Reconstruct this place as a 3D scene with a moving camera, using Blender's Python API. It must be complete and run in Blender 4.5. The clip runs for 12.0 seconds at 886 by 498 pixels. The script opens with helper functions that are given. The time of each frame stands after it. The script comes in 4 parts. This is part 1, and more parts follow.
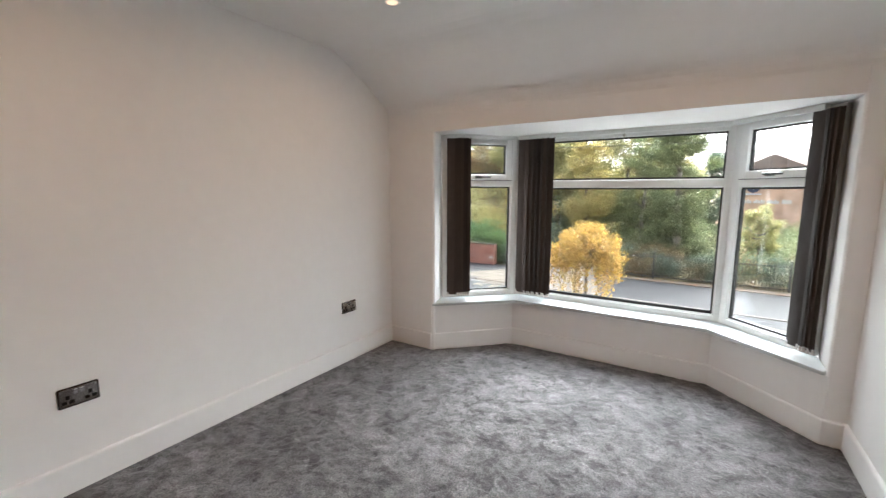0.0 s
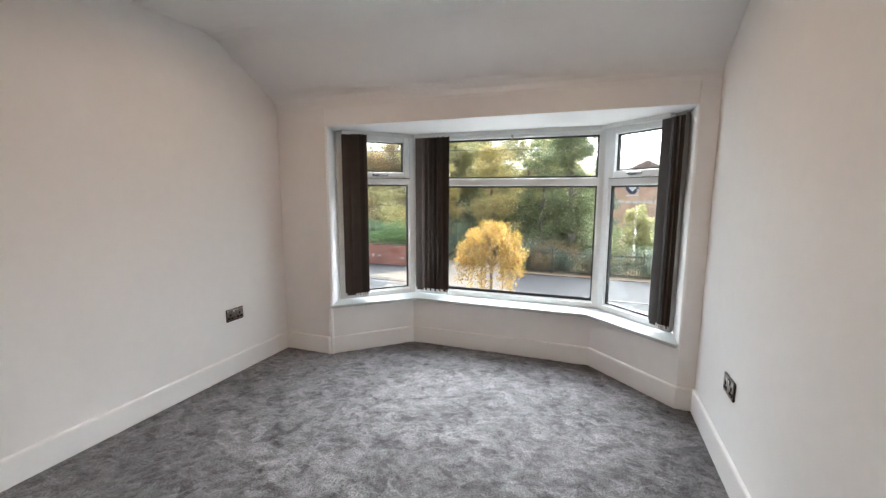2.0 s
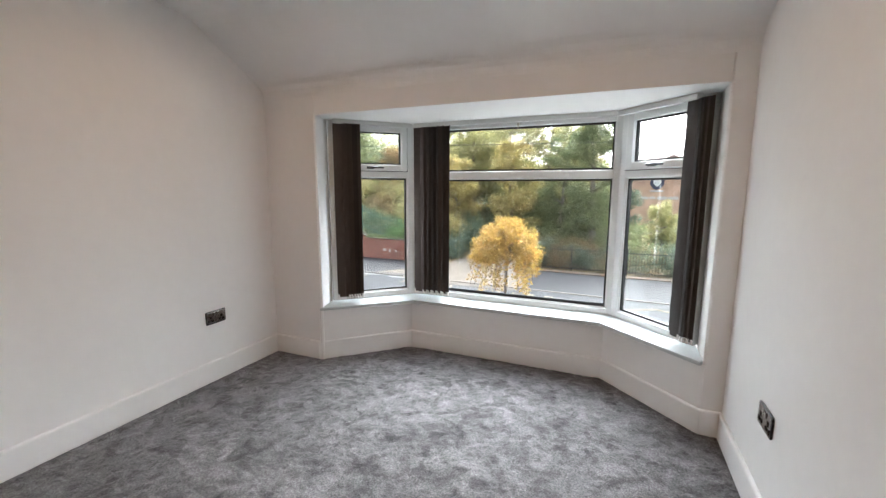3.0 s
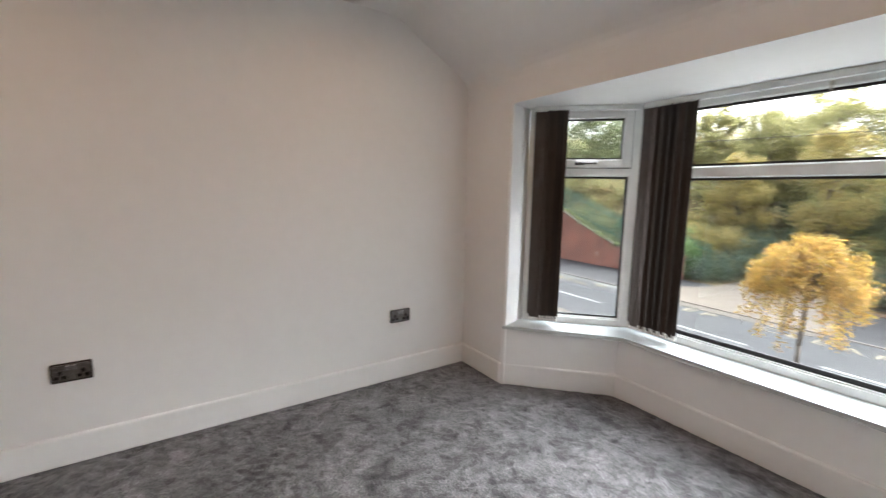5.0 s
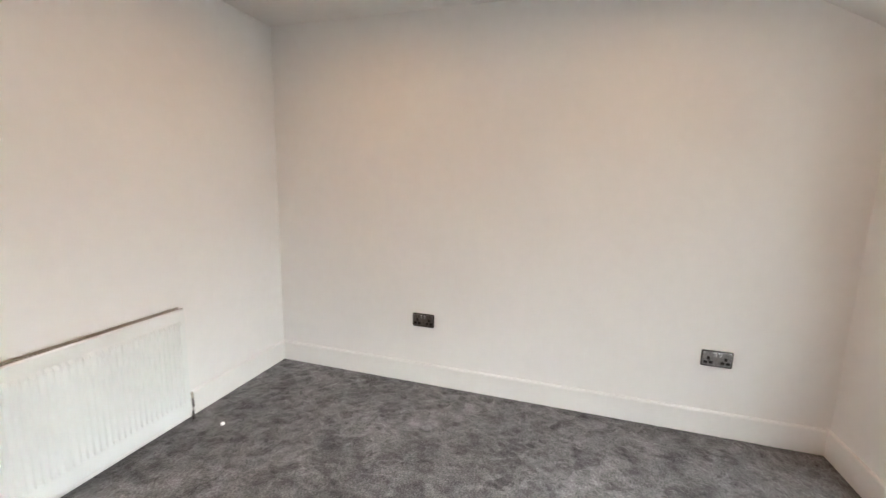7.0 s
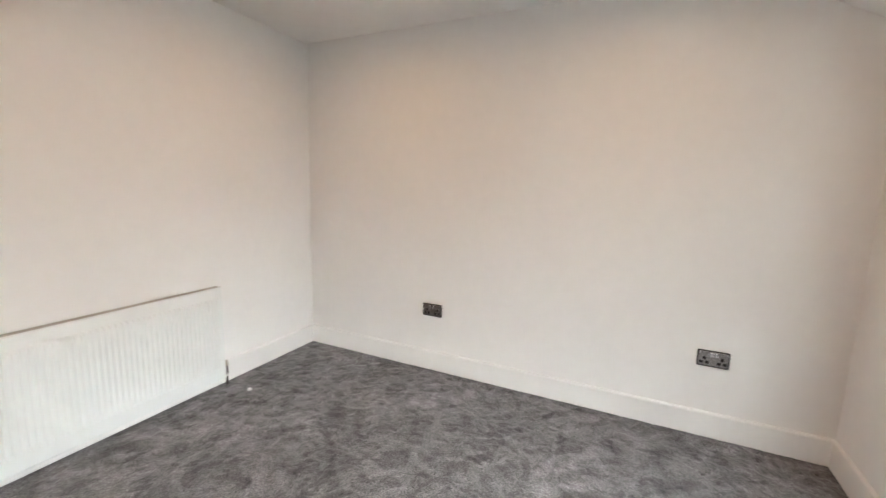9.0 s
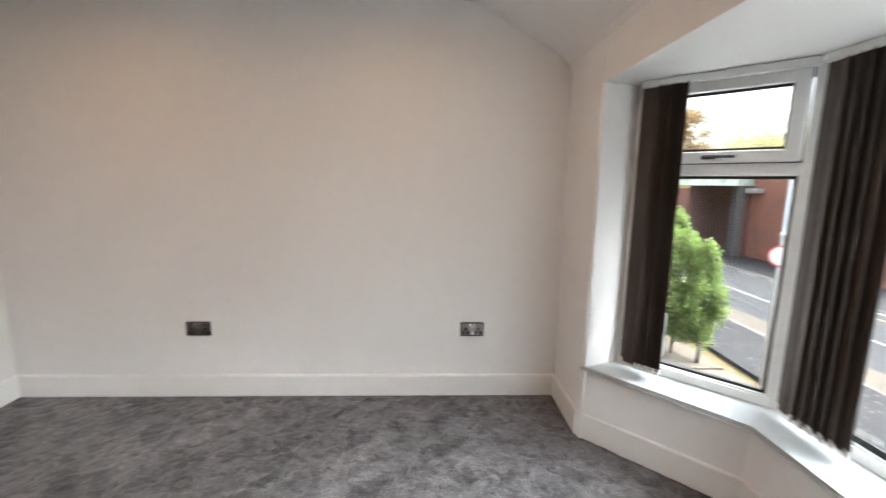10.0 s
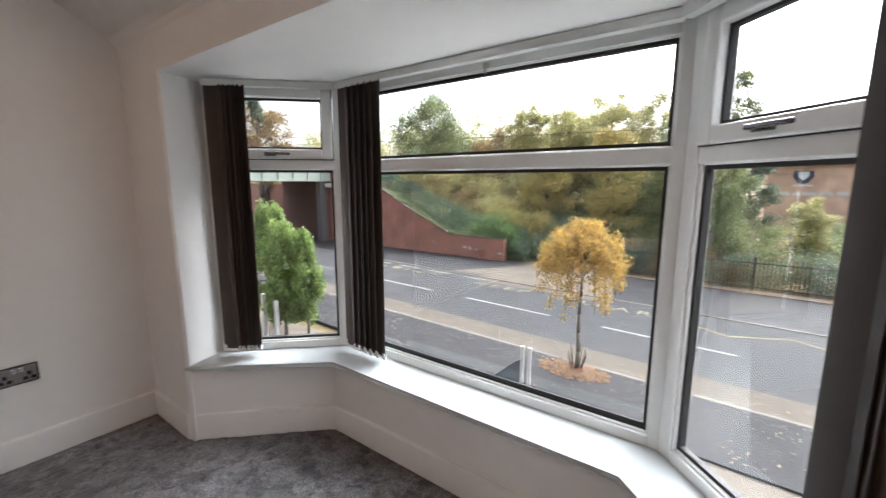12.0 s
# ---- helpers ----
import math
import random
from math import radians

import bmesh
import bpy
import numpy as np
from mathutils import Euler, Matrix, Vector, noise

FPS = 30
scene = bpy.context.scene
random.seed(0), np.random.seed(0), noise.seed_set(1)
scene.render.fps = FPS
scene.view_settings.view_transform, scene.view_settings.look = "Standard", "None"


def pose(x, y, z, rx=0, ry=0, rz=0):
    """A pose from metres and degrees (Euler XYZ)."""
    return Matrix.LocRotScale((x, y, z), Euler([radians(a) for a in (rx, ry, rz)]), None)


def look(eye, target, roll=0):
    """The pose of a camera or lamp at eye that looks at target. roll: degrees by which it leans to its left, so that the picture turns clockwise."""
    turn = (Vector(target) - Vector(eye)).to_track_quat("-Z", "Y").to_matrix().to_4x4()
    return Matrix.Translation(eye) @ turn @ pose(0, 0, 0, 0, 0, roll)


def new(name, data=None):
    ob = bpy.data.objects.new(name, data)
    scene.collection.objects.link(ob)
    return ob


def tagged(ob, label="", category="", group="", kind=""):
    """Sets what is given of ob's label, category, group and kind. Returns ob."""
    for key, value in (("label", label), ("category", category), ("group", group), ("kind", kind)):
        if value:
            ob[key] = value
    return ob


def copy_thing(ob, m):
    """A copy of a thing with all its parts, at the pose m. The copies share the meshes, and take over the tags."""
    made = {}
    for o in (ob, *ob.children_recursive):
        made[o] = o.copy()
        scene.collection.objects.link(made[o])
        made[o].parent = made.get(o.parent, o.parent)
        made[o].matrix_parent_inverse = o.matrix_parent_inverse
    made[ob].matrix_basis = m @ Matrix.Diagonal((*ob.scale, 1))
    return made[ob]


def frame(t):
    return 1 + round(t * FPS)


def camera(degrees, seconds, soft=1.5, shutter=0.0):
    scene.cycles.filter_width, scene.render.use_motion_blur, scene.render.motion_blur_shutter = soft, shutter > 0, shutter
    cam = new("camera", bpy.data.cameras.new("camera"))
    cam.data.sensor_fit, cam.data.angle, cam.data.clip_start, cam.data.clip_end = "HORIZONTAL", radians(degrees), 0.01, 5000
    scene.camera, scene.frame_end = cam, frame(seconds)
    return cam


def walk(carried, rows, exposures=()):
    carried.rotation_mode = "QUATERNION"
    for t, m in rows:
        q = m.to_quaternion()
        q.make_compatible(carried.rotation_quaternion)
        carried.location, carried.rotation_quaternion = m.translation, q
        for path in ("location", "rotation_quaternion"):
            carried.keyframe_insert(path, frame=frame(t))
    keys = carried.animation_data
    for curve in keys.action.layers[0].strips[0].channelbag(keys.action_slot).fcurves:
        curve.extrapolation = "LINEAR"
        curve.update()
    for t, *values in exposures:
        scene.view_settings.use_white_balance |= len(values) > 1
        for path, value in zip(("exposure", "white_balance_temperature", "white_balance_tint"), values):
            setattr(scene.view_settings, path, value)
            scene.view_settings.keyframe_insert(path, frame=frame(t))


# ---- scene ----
cam = camera(94.4, 12.0, soft=1.4, shutter=0.35)
PATH = [
    (0, (2.337, -2.859, 1.37), (1.288, -1.179, 1.092), 0.1),
    (0.5, (2.331, -2.854, 1.369), (1.443, -1.083, 1.096), 0.2),
    (1, (2.309, -2.852, 1.359), (1.547, -1.023, 1.089), 0.1),
    (1.5, (2.368, -2.834, 1.355), (1.672, -0.979, 1.081), 0.0),
    (2, (2.436, -2.778, 1.34), (1.764, -0.915, 1.07), 0.2),
    (2.5, (2.487, -2.636, 1.319), (1.779, -0.787, 1.041), 0.2),
    (2.7, (2.489, -2.568, 1.33), (1.767, -0.725, 1.044), 0.2),
    (4.3, (2.522, -1.977, 1.316), (1.271, -0.443, 1.031), 0.5),
    (4.5, (2.492, -1.916, 1.316), (1.125, -0.485, 1.029), 0.6),
    (5, (2.441, -1.804, 1.309), (0.789, -0.713, 1.026), 0.9),
    (5.5, (2.474, -1.636, 1.324), (0.587, -1.037, 1.041), 0.9),
    (6, (2.512, -1.511, 1.343), (0.537, -1.403, 1.049), 0.9),
    (6.5, (2.529, -1.411, 1.321), (0.572, -1.718, 1.044), 1.1),
    (7, (2.469, -1.32, 1.366), (0.59, -1.923, 1.045), 1.3),
    (7.2, (2.469, -1.299, 1.398), (0.623, -1.987, 1.057), 1.4),
    (8.1, (2.51, -1.12, 1.365), (0.83, -2.15, 1.047), 1.5),
    (8.8, (2.536, -0.957, 1.333), (0.793, -1.892, 1.032), 1.5),
    (9, (2.531, -0.944, 1.328), (0.75, -1.804, 1.028), 1.6),
    (9.5, (2.474, -0.856, 1.354), (0.562, -1.35, 1.039), 1.0),
    (10, (2.484, -0.813, 1.367), (0.51, -0.743, 1.048), 0.8),
    (10.5, (2.564, -0.829, 1.332), (0.688, -0.199, 1.043), 0.6),
    (11, (2.59, -0.816, 1.337), (0.933, 0.262, 1.033), 0.3),
    (11.5, (2.623, -0.818, 1.349), (1.227, 0.577, 1.028), 0.3),
    (12, (2.68, -0.805, 1.348), (1.512, 0.786, 1.029), 0.1),
]
walk(cam, [(t, look(eye, goal, roll)) for t, eye, goal, roll in PATH], [
    (0.0, 3.10, 6050, 6), (1.0, 3.10, 6010, 6), (2.0, 3.10, 5930, 6), (2.7, 3.08, 5930, 6), (4.5, 2.84, 6030, 7), (5.5, 3.20, 6080, 6),
    (6.5, 3.45, 6180, 5), (7.5, 3.54, 6200, 5), (9.0, 3.54, 6200, 5), (10.0, 3.20, 6080, 6), (10.5, 2.89, 6020, 7), (11.0, 2.68, 6030, 8), (12.0, 2.50, 6090, 10)])

# ---- light ----
world = bpy.data.worlds.new("sky")
scene.world = world
world.use_nodes = True
wn, wl = world.node_tree.nodes, world.node_tree.links
wn.clear()
sky = wn.new("ShaderNodeTexSky")
sky.sky_type, sky.sun_disc = "NISHITA", False
sky.sun_elevation, sky.sun_rotation = radians(46), radians(11.3)
sky.air_density, sky.dust_density, sky.ozone_density = 1.0, 7.0, 0.4
pale = wn.new("ShaderNodeHueSaturation")
pale.inputs["Saturation"].default_value = 0.27
back = wn.new("ShaderNodeBackground")
back.inputs["Strength"].default_value = 0.15
wout = wn.new("ShaderNodeOutputWorld")
wl.new(sky.outputs[0], pale.inputs["Color"])
wl.new(pale.outputs[0], back.inputs["Color"])
wl.new(back.outputs[0], wout.inputs["Surface"])

sun = new("sun", bpy.data.lights.new("sun", "SUN"))
sun.data.energy, sun.data.angle, sun.data.color = 1.12, radians(74), (0.94, 0.977, 1.0)
sun.matrix_world = look((2.6, 13.0, 13.7), (0, 0, 0))

# The pair at x = 2.25 is unseen, added opposite the known pair for light.
DOWNLIGHTS = [(0.84, -0.985), (0.84, -2.45), (2.25, -0.985), (2.25, -2.45)]
LAMP_POWER = 0.40
for lx, ly in DOWNLIGHTS:
    lamp = new("downlight_lamp", bpy.data.lights.new("downlight_lamp", "AREA"))
    lamp.data.energy, lamp.data.color = LAMP_POWER, (1.0, 0.57, 0.28)
    lamp.data.shape, lamp.data.size, lamp.data.spread = "DISK", 0.062, radians(172)
    lamp.matrix_world = pose(lx, ly, 2.376)

# ---- materials ----


def mat(name, color, rough=0.5, metal=0.0, var=0.12, scale=6.0, bump=0.0, bscale=150.0, island=0.0, hue=None, coat=0.0, obvar=0.0, spec=0.5):
    """A procedural material: colour mottled at two scales, with fine relief."""
    m = bpy.data.materials.new(name)
    m.use_nodes = True
    nt = m.node_tree
    n, l = nt.nodes, nt.links
    p = n["Principled BSDF"]
    p.inputs["Roughness"].default_value, p.inputs["Metallic"].default_value = rough, metal
    p.inputs["Coat Weight"].default_value, p.inputs["Specular IOR Level"].default_value = coat, spec
    tc = n.new("ShaderNodeTexCoord")
    a, b = n.new("ShaderNodeTexNoise"), n.new("ShaderNodeTexNoise")
    a.inputs["Scale"].default_value, b.inputs["Scale"].default_value = scale, scale * 11
    a.inputs["Detail"].default_value, b.inputs["Detail"].default_value = 4, 3
    for t in (a, b):
        l.new(tc.outputs["Object"], t.inputs["Vector"])
    add = n.new("ShaderNodeMath")
    add.operation = "ADD"
    l.new(a.outputs["Fac"], add.inputs[0])
    l.new(b.outputs["Fac"], add.inputs[1])
    ramp = n.new("ShaderNodeMapRange")
    ramp.inputs["From Min"].default_value, ramp.inputs["From Max"].default_value = 0.6, 1.4
    l.new(add.outputs[0], ramp.inputs["Value"])
    mix = n.new("ShaderNodeMix")
    mix.data_type = "RGBA"
    lo = [c * (1 - var) for c in color]
    hi = [min(1, c * (1 + var)) for c in (hue or color)]
    mix.inputs[6].default_value, mix.inputs[7].default_value = (*lo, 1), (*hi, 1)
    l.new(ramp.outputs[0], mix.inputs[0])
    out = mix.outputs[2]
    if island or obvar:
        hs = n.new("ShaderNodeHueSaturation")
        if island:
            src = n.new("ShaderNodeNewGeometry").outputs["Random Per Island"]
        else:
            src = n.new("ShaderNodeObjectInfo").outputs["Random"]
        amount = island or obvar
        mr = n.new("ShaderNodeMapRange")
        mr.inputs["To Min"].default_value, mr.inputs["To Max"].default_value = 1 - amount, 1 + amount
        l.new(src, mr.inputs["Value"])
        l.new(mr.outputs[0], hs.inputs["Value"])
        if island:
            mh = n.new("ShaderNodeMath")
            mh.operation = "FRACT"
            m7 = n.new("ShaderNodeMath")
            m7.operation = "MULTIPLY"
            m7.inputs[1].default_value = 37.0
            l.new(src, m7.inputs[0])
            l.new(m7.outputs[0], mh.inputs[0])
            mq = n.new("ShaderNodeMapRange")
            mq.inputs["To Min"].default_value, mq.inputs["To Max"].default_value = 0.475, 0.525
            l.new(mh.outputs[0], mq.inputs["Value"])
            l.new(mq.outputs[0], hs.inputs["Hue"])
        l.new(out, hs.inputs["Color"])
        out = hs.outputs[0]
    l.new(out, p.inputs["Base Color"])
    if bump:
        c = n.new("ShaderNodeTexNoise")
        c.inputs["Scale"].default_value, c.inputs["Detail"].default_value = bscale, 3
        l.new(tc.outputs["Object"], c.inputs["Vector"])
        bp = n.new("ShaderNodeBump")
        bp.inputs["Strength"].default_value, bp.inputs["Distance"].default_value = bump, 0.01
        l.new(c.outputs["Fac"], bp.inputs["Height"])
        l.new(bp.outputs[0], p.inputs["Normal"])
    return m


def leaf_mat(name, color, hue):
    """Leaves: island-varied colour with some light passing through."""
    m = mat(name, color, 0.55, 0, 0.2, 1.2, island=0.35, hue=hue)
    n, l = m.node_tree.nodes, m.node_tree.links
    p, out = n["Principled BSDF"], n["Material Output"]
    tr = n.new("ShaderNodeBsdfTranslucent")
    l.new(p.inputs["Base Color"].links[0].from_socket, tr.inputs["Color"])
    ms = n.new("ShaderNodeMixShader")
    ms.inputs[0].default_value = 0.5
    l.new(p.outputs[0], ms.inputs[1])
    l.new(tr.outputs[0], ms.inputs[2])
    l.new(ms.outputs[0], out.inputs["Surface"])
    return m


def carpet_mat():
    """Deep-pile grey carpet: pile brushed into paler and darker smudges, over tufts and a fine fibre grain."""
    m = bpy.data.materials.new("carpet_pile")
    m.use_nodes = True
    n, l = m.node_tree.nodes, m.node_tree.links
    p = n["Principled BSDF"]
    p.inputs["Roughness"].default_value = 0.95
    p.inputs["Sheen Weight"].default_value, p.inputs["Sheen Roughness"].default_value = 0.34, 0.4
    p.inputs["Specular IOR Level"].default_value = 0.2
    tc = n.new("ShaderNodeTexCoord")

    def cloud(scale, detail, rough, warp):
        t = n.new("ShaderNodeTexNoise")
        t.inputs["Scale"].default_value, t.inputs["Detail"].default_value = scale, detail
        t.inputs["Roughness"].default_value, t.inputs["Distortion"].default_value = rough, warp
        l.new(tc.outputs["Object"], t.inputs["Vector"])
        return t.outputs["Fac"]

    def spread(src, a, b, lo, hi):
        r = n.new("ShaderNodeMapRange")
        r.inputs["From Min"].default_value, r.inputs["From Max"].default_value = a, b
        r.inputs["To Min"].default_value, r.inputs["To Max"].default_value = lo, hi
        l.new(src, r.inputs["Value"])
        return r.outputs[0]

    def times(a, b):
        k = n.new("ShaderNodeMath")
        k.operation = "MULTIPLY"
        l.new(a, k.inputs[0])
        l.new(b, k.inputs[1])
        return k.outputs[0]

    mid, blot, spot, tuft, fine = cloud(10.0, 7, 0.68, 0.6), cloud(6.2, 4, 0.55, 0.7), cloud(12.5, 3, 0.5, 0.5), cloud(120.0, 4, 0.65, 0.0), cloud(330.0, 2, 0.6, 0.0)
    tone = times(spread(cloud(2.1, 3, 0.5, 0.4), 0.36, 0.64, 0.78, 1.20), spread(mid, 0.40, 0.60, 0.66, 1.38))
    tone = times(tone, spread(blot, 0.395, 0.440, 0.64, 1.0))
    tone = times(tone, spread(spot, 0.345, 0.380, 0.62, 1.0))
    tone = times(tone, spread(tuft, 0.40, 0.60, 0.60, 1.42))
    tone = times(tone, spread(fine, 0.36, 0.64, 0.68, 1.34))
    mix = n.new("ShaderNodeMix")
    mix.data_type, mix.blend_type = "RGBA", "MULTIPLY"
    mix.inputs[0].default_value = 1.0
    mix.inputs[6].default_value = (0.134, 0.129, 0.135, 1)
    l.new(tone, mix.inputs[7])
    l.new(mix.outputs[2], p.inputs["Base Color"])
    lift = n.new("ShaderNodeMath")
    lift.operation = "MULTIPLY_ADD"
    lift.inputs[1].default_value = 1.6
    l.new(mid, lift.inputs[0])
    l.new(tuft, lift.inputs[2])
    bp = n.new("ShaderNodeBump")
    bp.inputs["Strength"].default_value, bp.inputs["Distance"].default_value = 0.45, 0.010
    l.new(lift.outputs[0], bp.inputs["Height"])
    l.new(bp.outputs[0], p.inputs["Normal"])
    return m


def brick_mat(name, c1, c2, mortar):
    """Stretcher-bond brickwork on upright faces, weathered in broad streaks."""
    m = bpy.data.materials.new(name)
    m.use_nodes = True
    n, l = m.node_tree.nodes, m.node_tree.links
    p = n["Principled BSDF"]
    p.inputs["Roughness"].default_value = 0.9
    tc, mp = n.new("ShaderNodeTexCoord"), n.new("ShaderNodeMapping")
    mp.inputs["Rotation"].default_value = (radians(-90), 0, 0)
    l.new(tc.outputs["Object"], mp.inputs["Vector"])
    b = n.new("ShaderNodeTexBrick")
    b.inputs["Color1"].default_value, b.inputs["Color2"].default_value, b.inputs["Mortar"].default_value = (*c1, 1), (*c2, 1), (*mortar, 1)
    b.inputs["Scale"].default_value = 1.0
    b.inputs["Brick Width"].default_value, b.inputs["Row Height"].default_value, b.inputs["Mortar Size"].default_value = 0.225, 0.075, 0.006
    l.new(mp.outputs[0], b.inputs["Vector"])
    st = n.new("ShaderNodeTexNoise")
    st.inputs["Scale"].default_value, st.inputs["Detail"].default_value = 0.9, 5
    l.new(tc.outputs["Object"], st.inputs["Vector"])
    mr = n.new("ShaderNodeMapRange")
    mr.inputs["From Min"].default_value, mr.inputs["From Max"].default_value = 0.3, 0.72
    mr.inputs["To Min"].default_value, mr.inputs["To Max"].default_value = 0.7, 1.25
    l.new(st.outputs["Fac"], mr.inputs["Value"])
    mul = n.new("ShaderNodeMix")
    mul.data_type, mul.blend_type = "RGBA", "MULTIPLY"
    mul.inputs[0].default_value = 1.0
    l.new(b.outputs["Color"], mul.inputs[6])
    l.new(mr.outputs[0], mul.inputs[7])
    l.new(mul.outputs[2], p.inputs["Base Color"])
    return m


def glass_mat():
    """Double glazing with a faint grey tint."""
    m = bpy.data.materials.new("window_glass")
    m.use_nodes = True
    p = m.node_tree.nodes["Principled BSDF"]
    p.inputs["Base Color"].default_value = (0.85, 0.86, 0.85, 1)
    p.inputs["Roughness"].default_value, p.inputs["Transmission Weight"].default_value, p.inputs["IOR"].default_value = 0.0, 1.0, 1.45
    return m


def glow_mat(name, color, power):
    m = bpy.data.materials.new(name)
    m.use_nodes = True
    p = m.node_tree.nodes["Principled BSDF"]
    p.inputs["Base Color"].default_value = (0.8, 0.8, 0.8, 1)
    p.inputs["Emission Color"].default_value, p.inputs["Emission Strength"].default_value = (*color, 1), power
    return m


M_WALL = mat("wall_paint", (0.80, 0.797, 0.789), 0.7, var=0.02, scale=1.5, bump=0.10, bscale=240)
M_CEIL = mat("ceiling_paint", (0.80, 0.797, 0.788), 0.8, var=0.02, scale=1.2, bump=0.10, bscale=200)
M_TRIM = mat("satin_trim_paint", (0.80, 0.797, 0.79), 0.5, var=0.02, scale=3, bump=0.05, bscale=60)
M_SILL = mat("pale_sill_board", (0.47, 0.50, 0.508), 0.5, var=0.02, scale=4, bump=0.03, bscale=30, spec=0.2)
M_UPVC = mat("white_upvc", (0.73, 0.74, 0.735), 0.28, var=0.03, scale=5)
M_GASKET = mat("black_rubber", (0.012, 0.012, 0.013), 0.6, var=0.2)
M_GLASS = glass_mat()
M_CARPET = carpet_mat()
M_VANE = mat("dark_brown_blind_fabric", (0.050, 0.036, 0.031), 0.7, var=0.15, scale=20, bump=0.3, bscale=900, obvar=0.6)
M_CLIP = mat("milky_plastic", (0.70, 0.69, 0.67), 0.35, var=0.08)
M_RAIL = mat("grey_white_rail", (0.66, 0.67, 0.66), 0.35, var=0.03)
M_CHROME = mat("chrome", (0.72, 0.71, 0.70), 0.10, 1.0, var=0.05)
M_NICKEL = mat("black_nickel_plate", (0.33, 0.305, 0.288), 0.11, 1.0, var=0.08)
M_HANDLE = mat("dark_chrome", (0.15, 0.15, 0.155), 0.14, 1.0, var=0.08)
M_GUN = mat("gunmetal_rim", (0.035, 0.032, 0.03), 0.3, 1.0, var=0.1)
M_BLACK = mat("black_plastic", (0.008, 0.008, 0.008), 0.6, var=0.2, spec=0.1)
M_RAD = mat("radiator_enamel", (0.76, 0.78, 0.775), 0.3, var=0.015, scale=2)
M_GRILLE = mat("grille_shadow_metal", (0.45, 0.42, 0.37), 0.45, 0.6, var=0.1)
M_LIGHT = glow_mat("warm_lens", (1.0, 0.60, 0.31), 0.16)
M_BEAD = mat("clear_white_plastic", (0.85, 0.85, 0.86), 0.2, var=0.05)

M_ASPHALT = mat("asphalt", (0.047, 0.047, 0.049), 0.75, var=0.22, scale=1.1, bump=0.4, bscale=90, spec=0.08)
M_FOOTWAY = mat("footway_asphalt", (0.036, 0.035, 0.037), 0.7, var=0.3, scale=1.6, bump=0.4, bscale=110, spec=0.08)
M_GUTTER = mat("leafy_road_edge", (0.098, 0.084, 0.070), 0.85, var=0.25, scale=2.5, bump=0.3, bscale=60, spec=0.08)
M_KERB = mat("concrete_kerb", (0.155, 0.140, 0.124), 0.85, var=0.18, scale=5, bump=0.2, bscale=60, obvar=0.1, spec=0.08)
M_PATH = mat("tan_driveway", (0.124, 0.105, 0.086), 0.85, var=0.18, scale=1.3, bump=0.3, bscale=50, spec=0.08)
M_WHITE = mat("road_paint_white", (0.285, 0.281, 0.270), 0.7, var=0.2, scale=6, spec=0.08)
M_YELLOW = mat("road_paint_yellow", (0.175, 0.145, 0.085), 0.7, var=0.25, scale=5, spec=0.08)
M_LETTER = mat("faded_road_lettering", (0.195, 0.172, 0.122), 0.7, var=0.45, scale=9, spec=0.08)
M_SOIL = mat("grass_and_soil", (0.068, 0.068, 0.030), 0.95, var=0.4, scale=0.7, hue=(0.120, 0.088, 0.048), bump=0.5, bscale=15, spec=0.08)
M_BRICK = brick_mat("red_brick", (0.265, 0.098, 0.066), (0.225, 0.080, 0.055), (0.24, 0.165, 0.13))
# Darker copy of the red brick: shade under the bridge put into its colour.
M_BRICK_DARK = brick_mat("shaded_red_brick", (0.149, 0.047, 0.036), (0.110, 0.039, 0.030), (0.110, 0.077, 0.066))
M_SCHOOL = brick_mat("orange_brick", (0.56, 0.36, 0.26), (0.52, 0.325, 0.235), (0.52, 0.40, 0.32))
M_COPING = mat("stone_coping", (0.055, 0.045, 0.03), 0.9, var=0.2, scale=4)
M_GIRDER = mat("pale_green_girder", (0.272, 0.304, 0.264), 0.6, var=0.1, scale=1.5)
M_CONC = mat("dark_concrete", (0.09, 0.085, 0.085), 0.9, var=0.2, scale=0.8)
M_ROOF = mat("brown_roof_tiles", (0.20, 0.15, 0.13), 0.85, var=0.2, scale=3)
M_GREEN = mat("green_fence_paint", (0.030, 0.115, 0.088), 0.5, var=0.15)
M_IRON = mat("black_iron", (0.03, 0.03, 0.03), 0.5, 0.3, var=0.2)
M_BARK = mat("grey_bark", (0.13, 0.11, 0.09), 0.9, var=0.35, scale=14, bump=0.6, bscale=60)
M_GALV = mat("galvanised_steel", (0.42, 0.43, 0.44), 0.45, 0.5, var=0.1)
M_SIGNW = mat("sign_white", (0.562, 0.570, 0.578), 0.45, var=0.03)
M_SIGNR = mat("sign_red", (0.38, 0.06, 0.055), 0.45, var=0.05)
M_NAVY = mat("badge_navy", (0.03, 0.035, 0.07), 0.5, var=0.1)
M_FENCEW = mat("white_fence_paint", (0.420, 0.414, 0.396), 0.6, var=0.1)
M_TIMBER = mat("weathered_fence_timber", (0.204, 0.174, 0.144), 0.85, var=0.2, scale=9)
M_GATEGLASS = mat("blue_grey_panel", (0.045, 0.055, 0.072), 0.35, var=0.1)

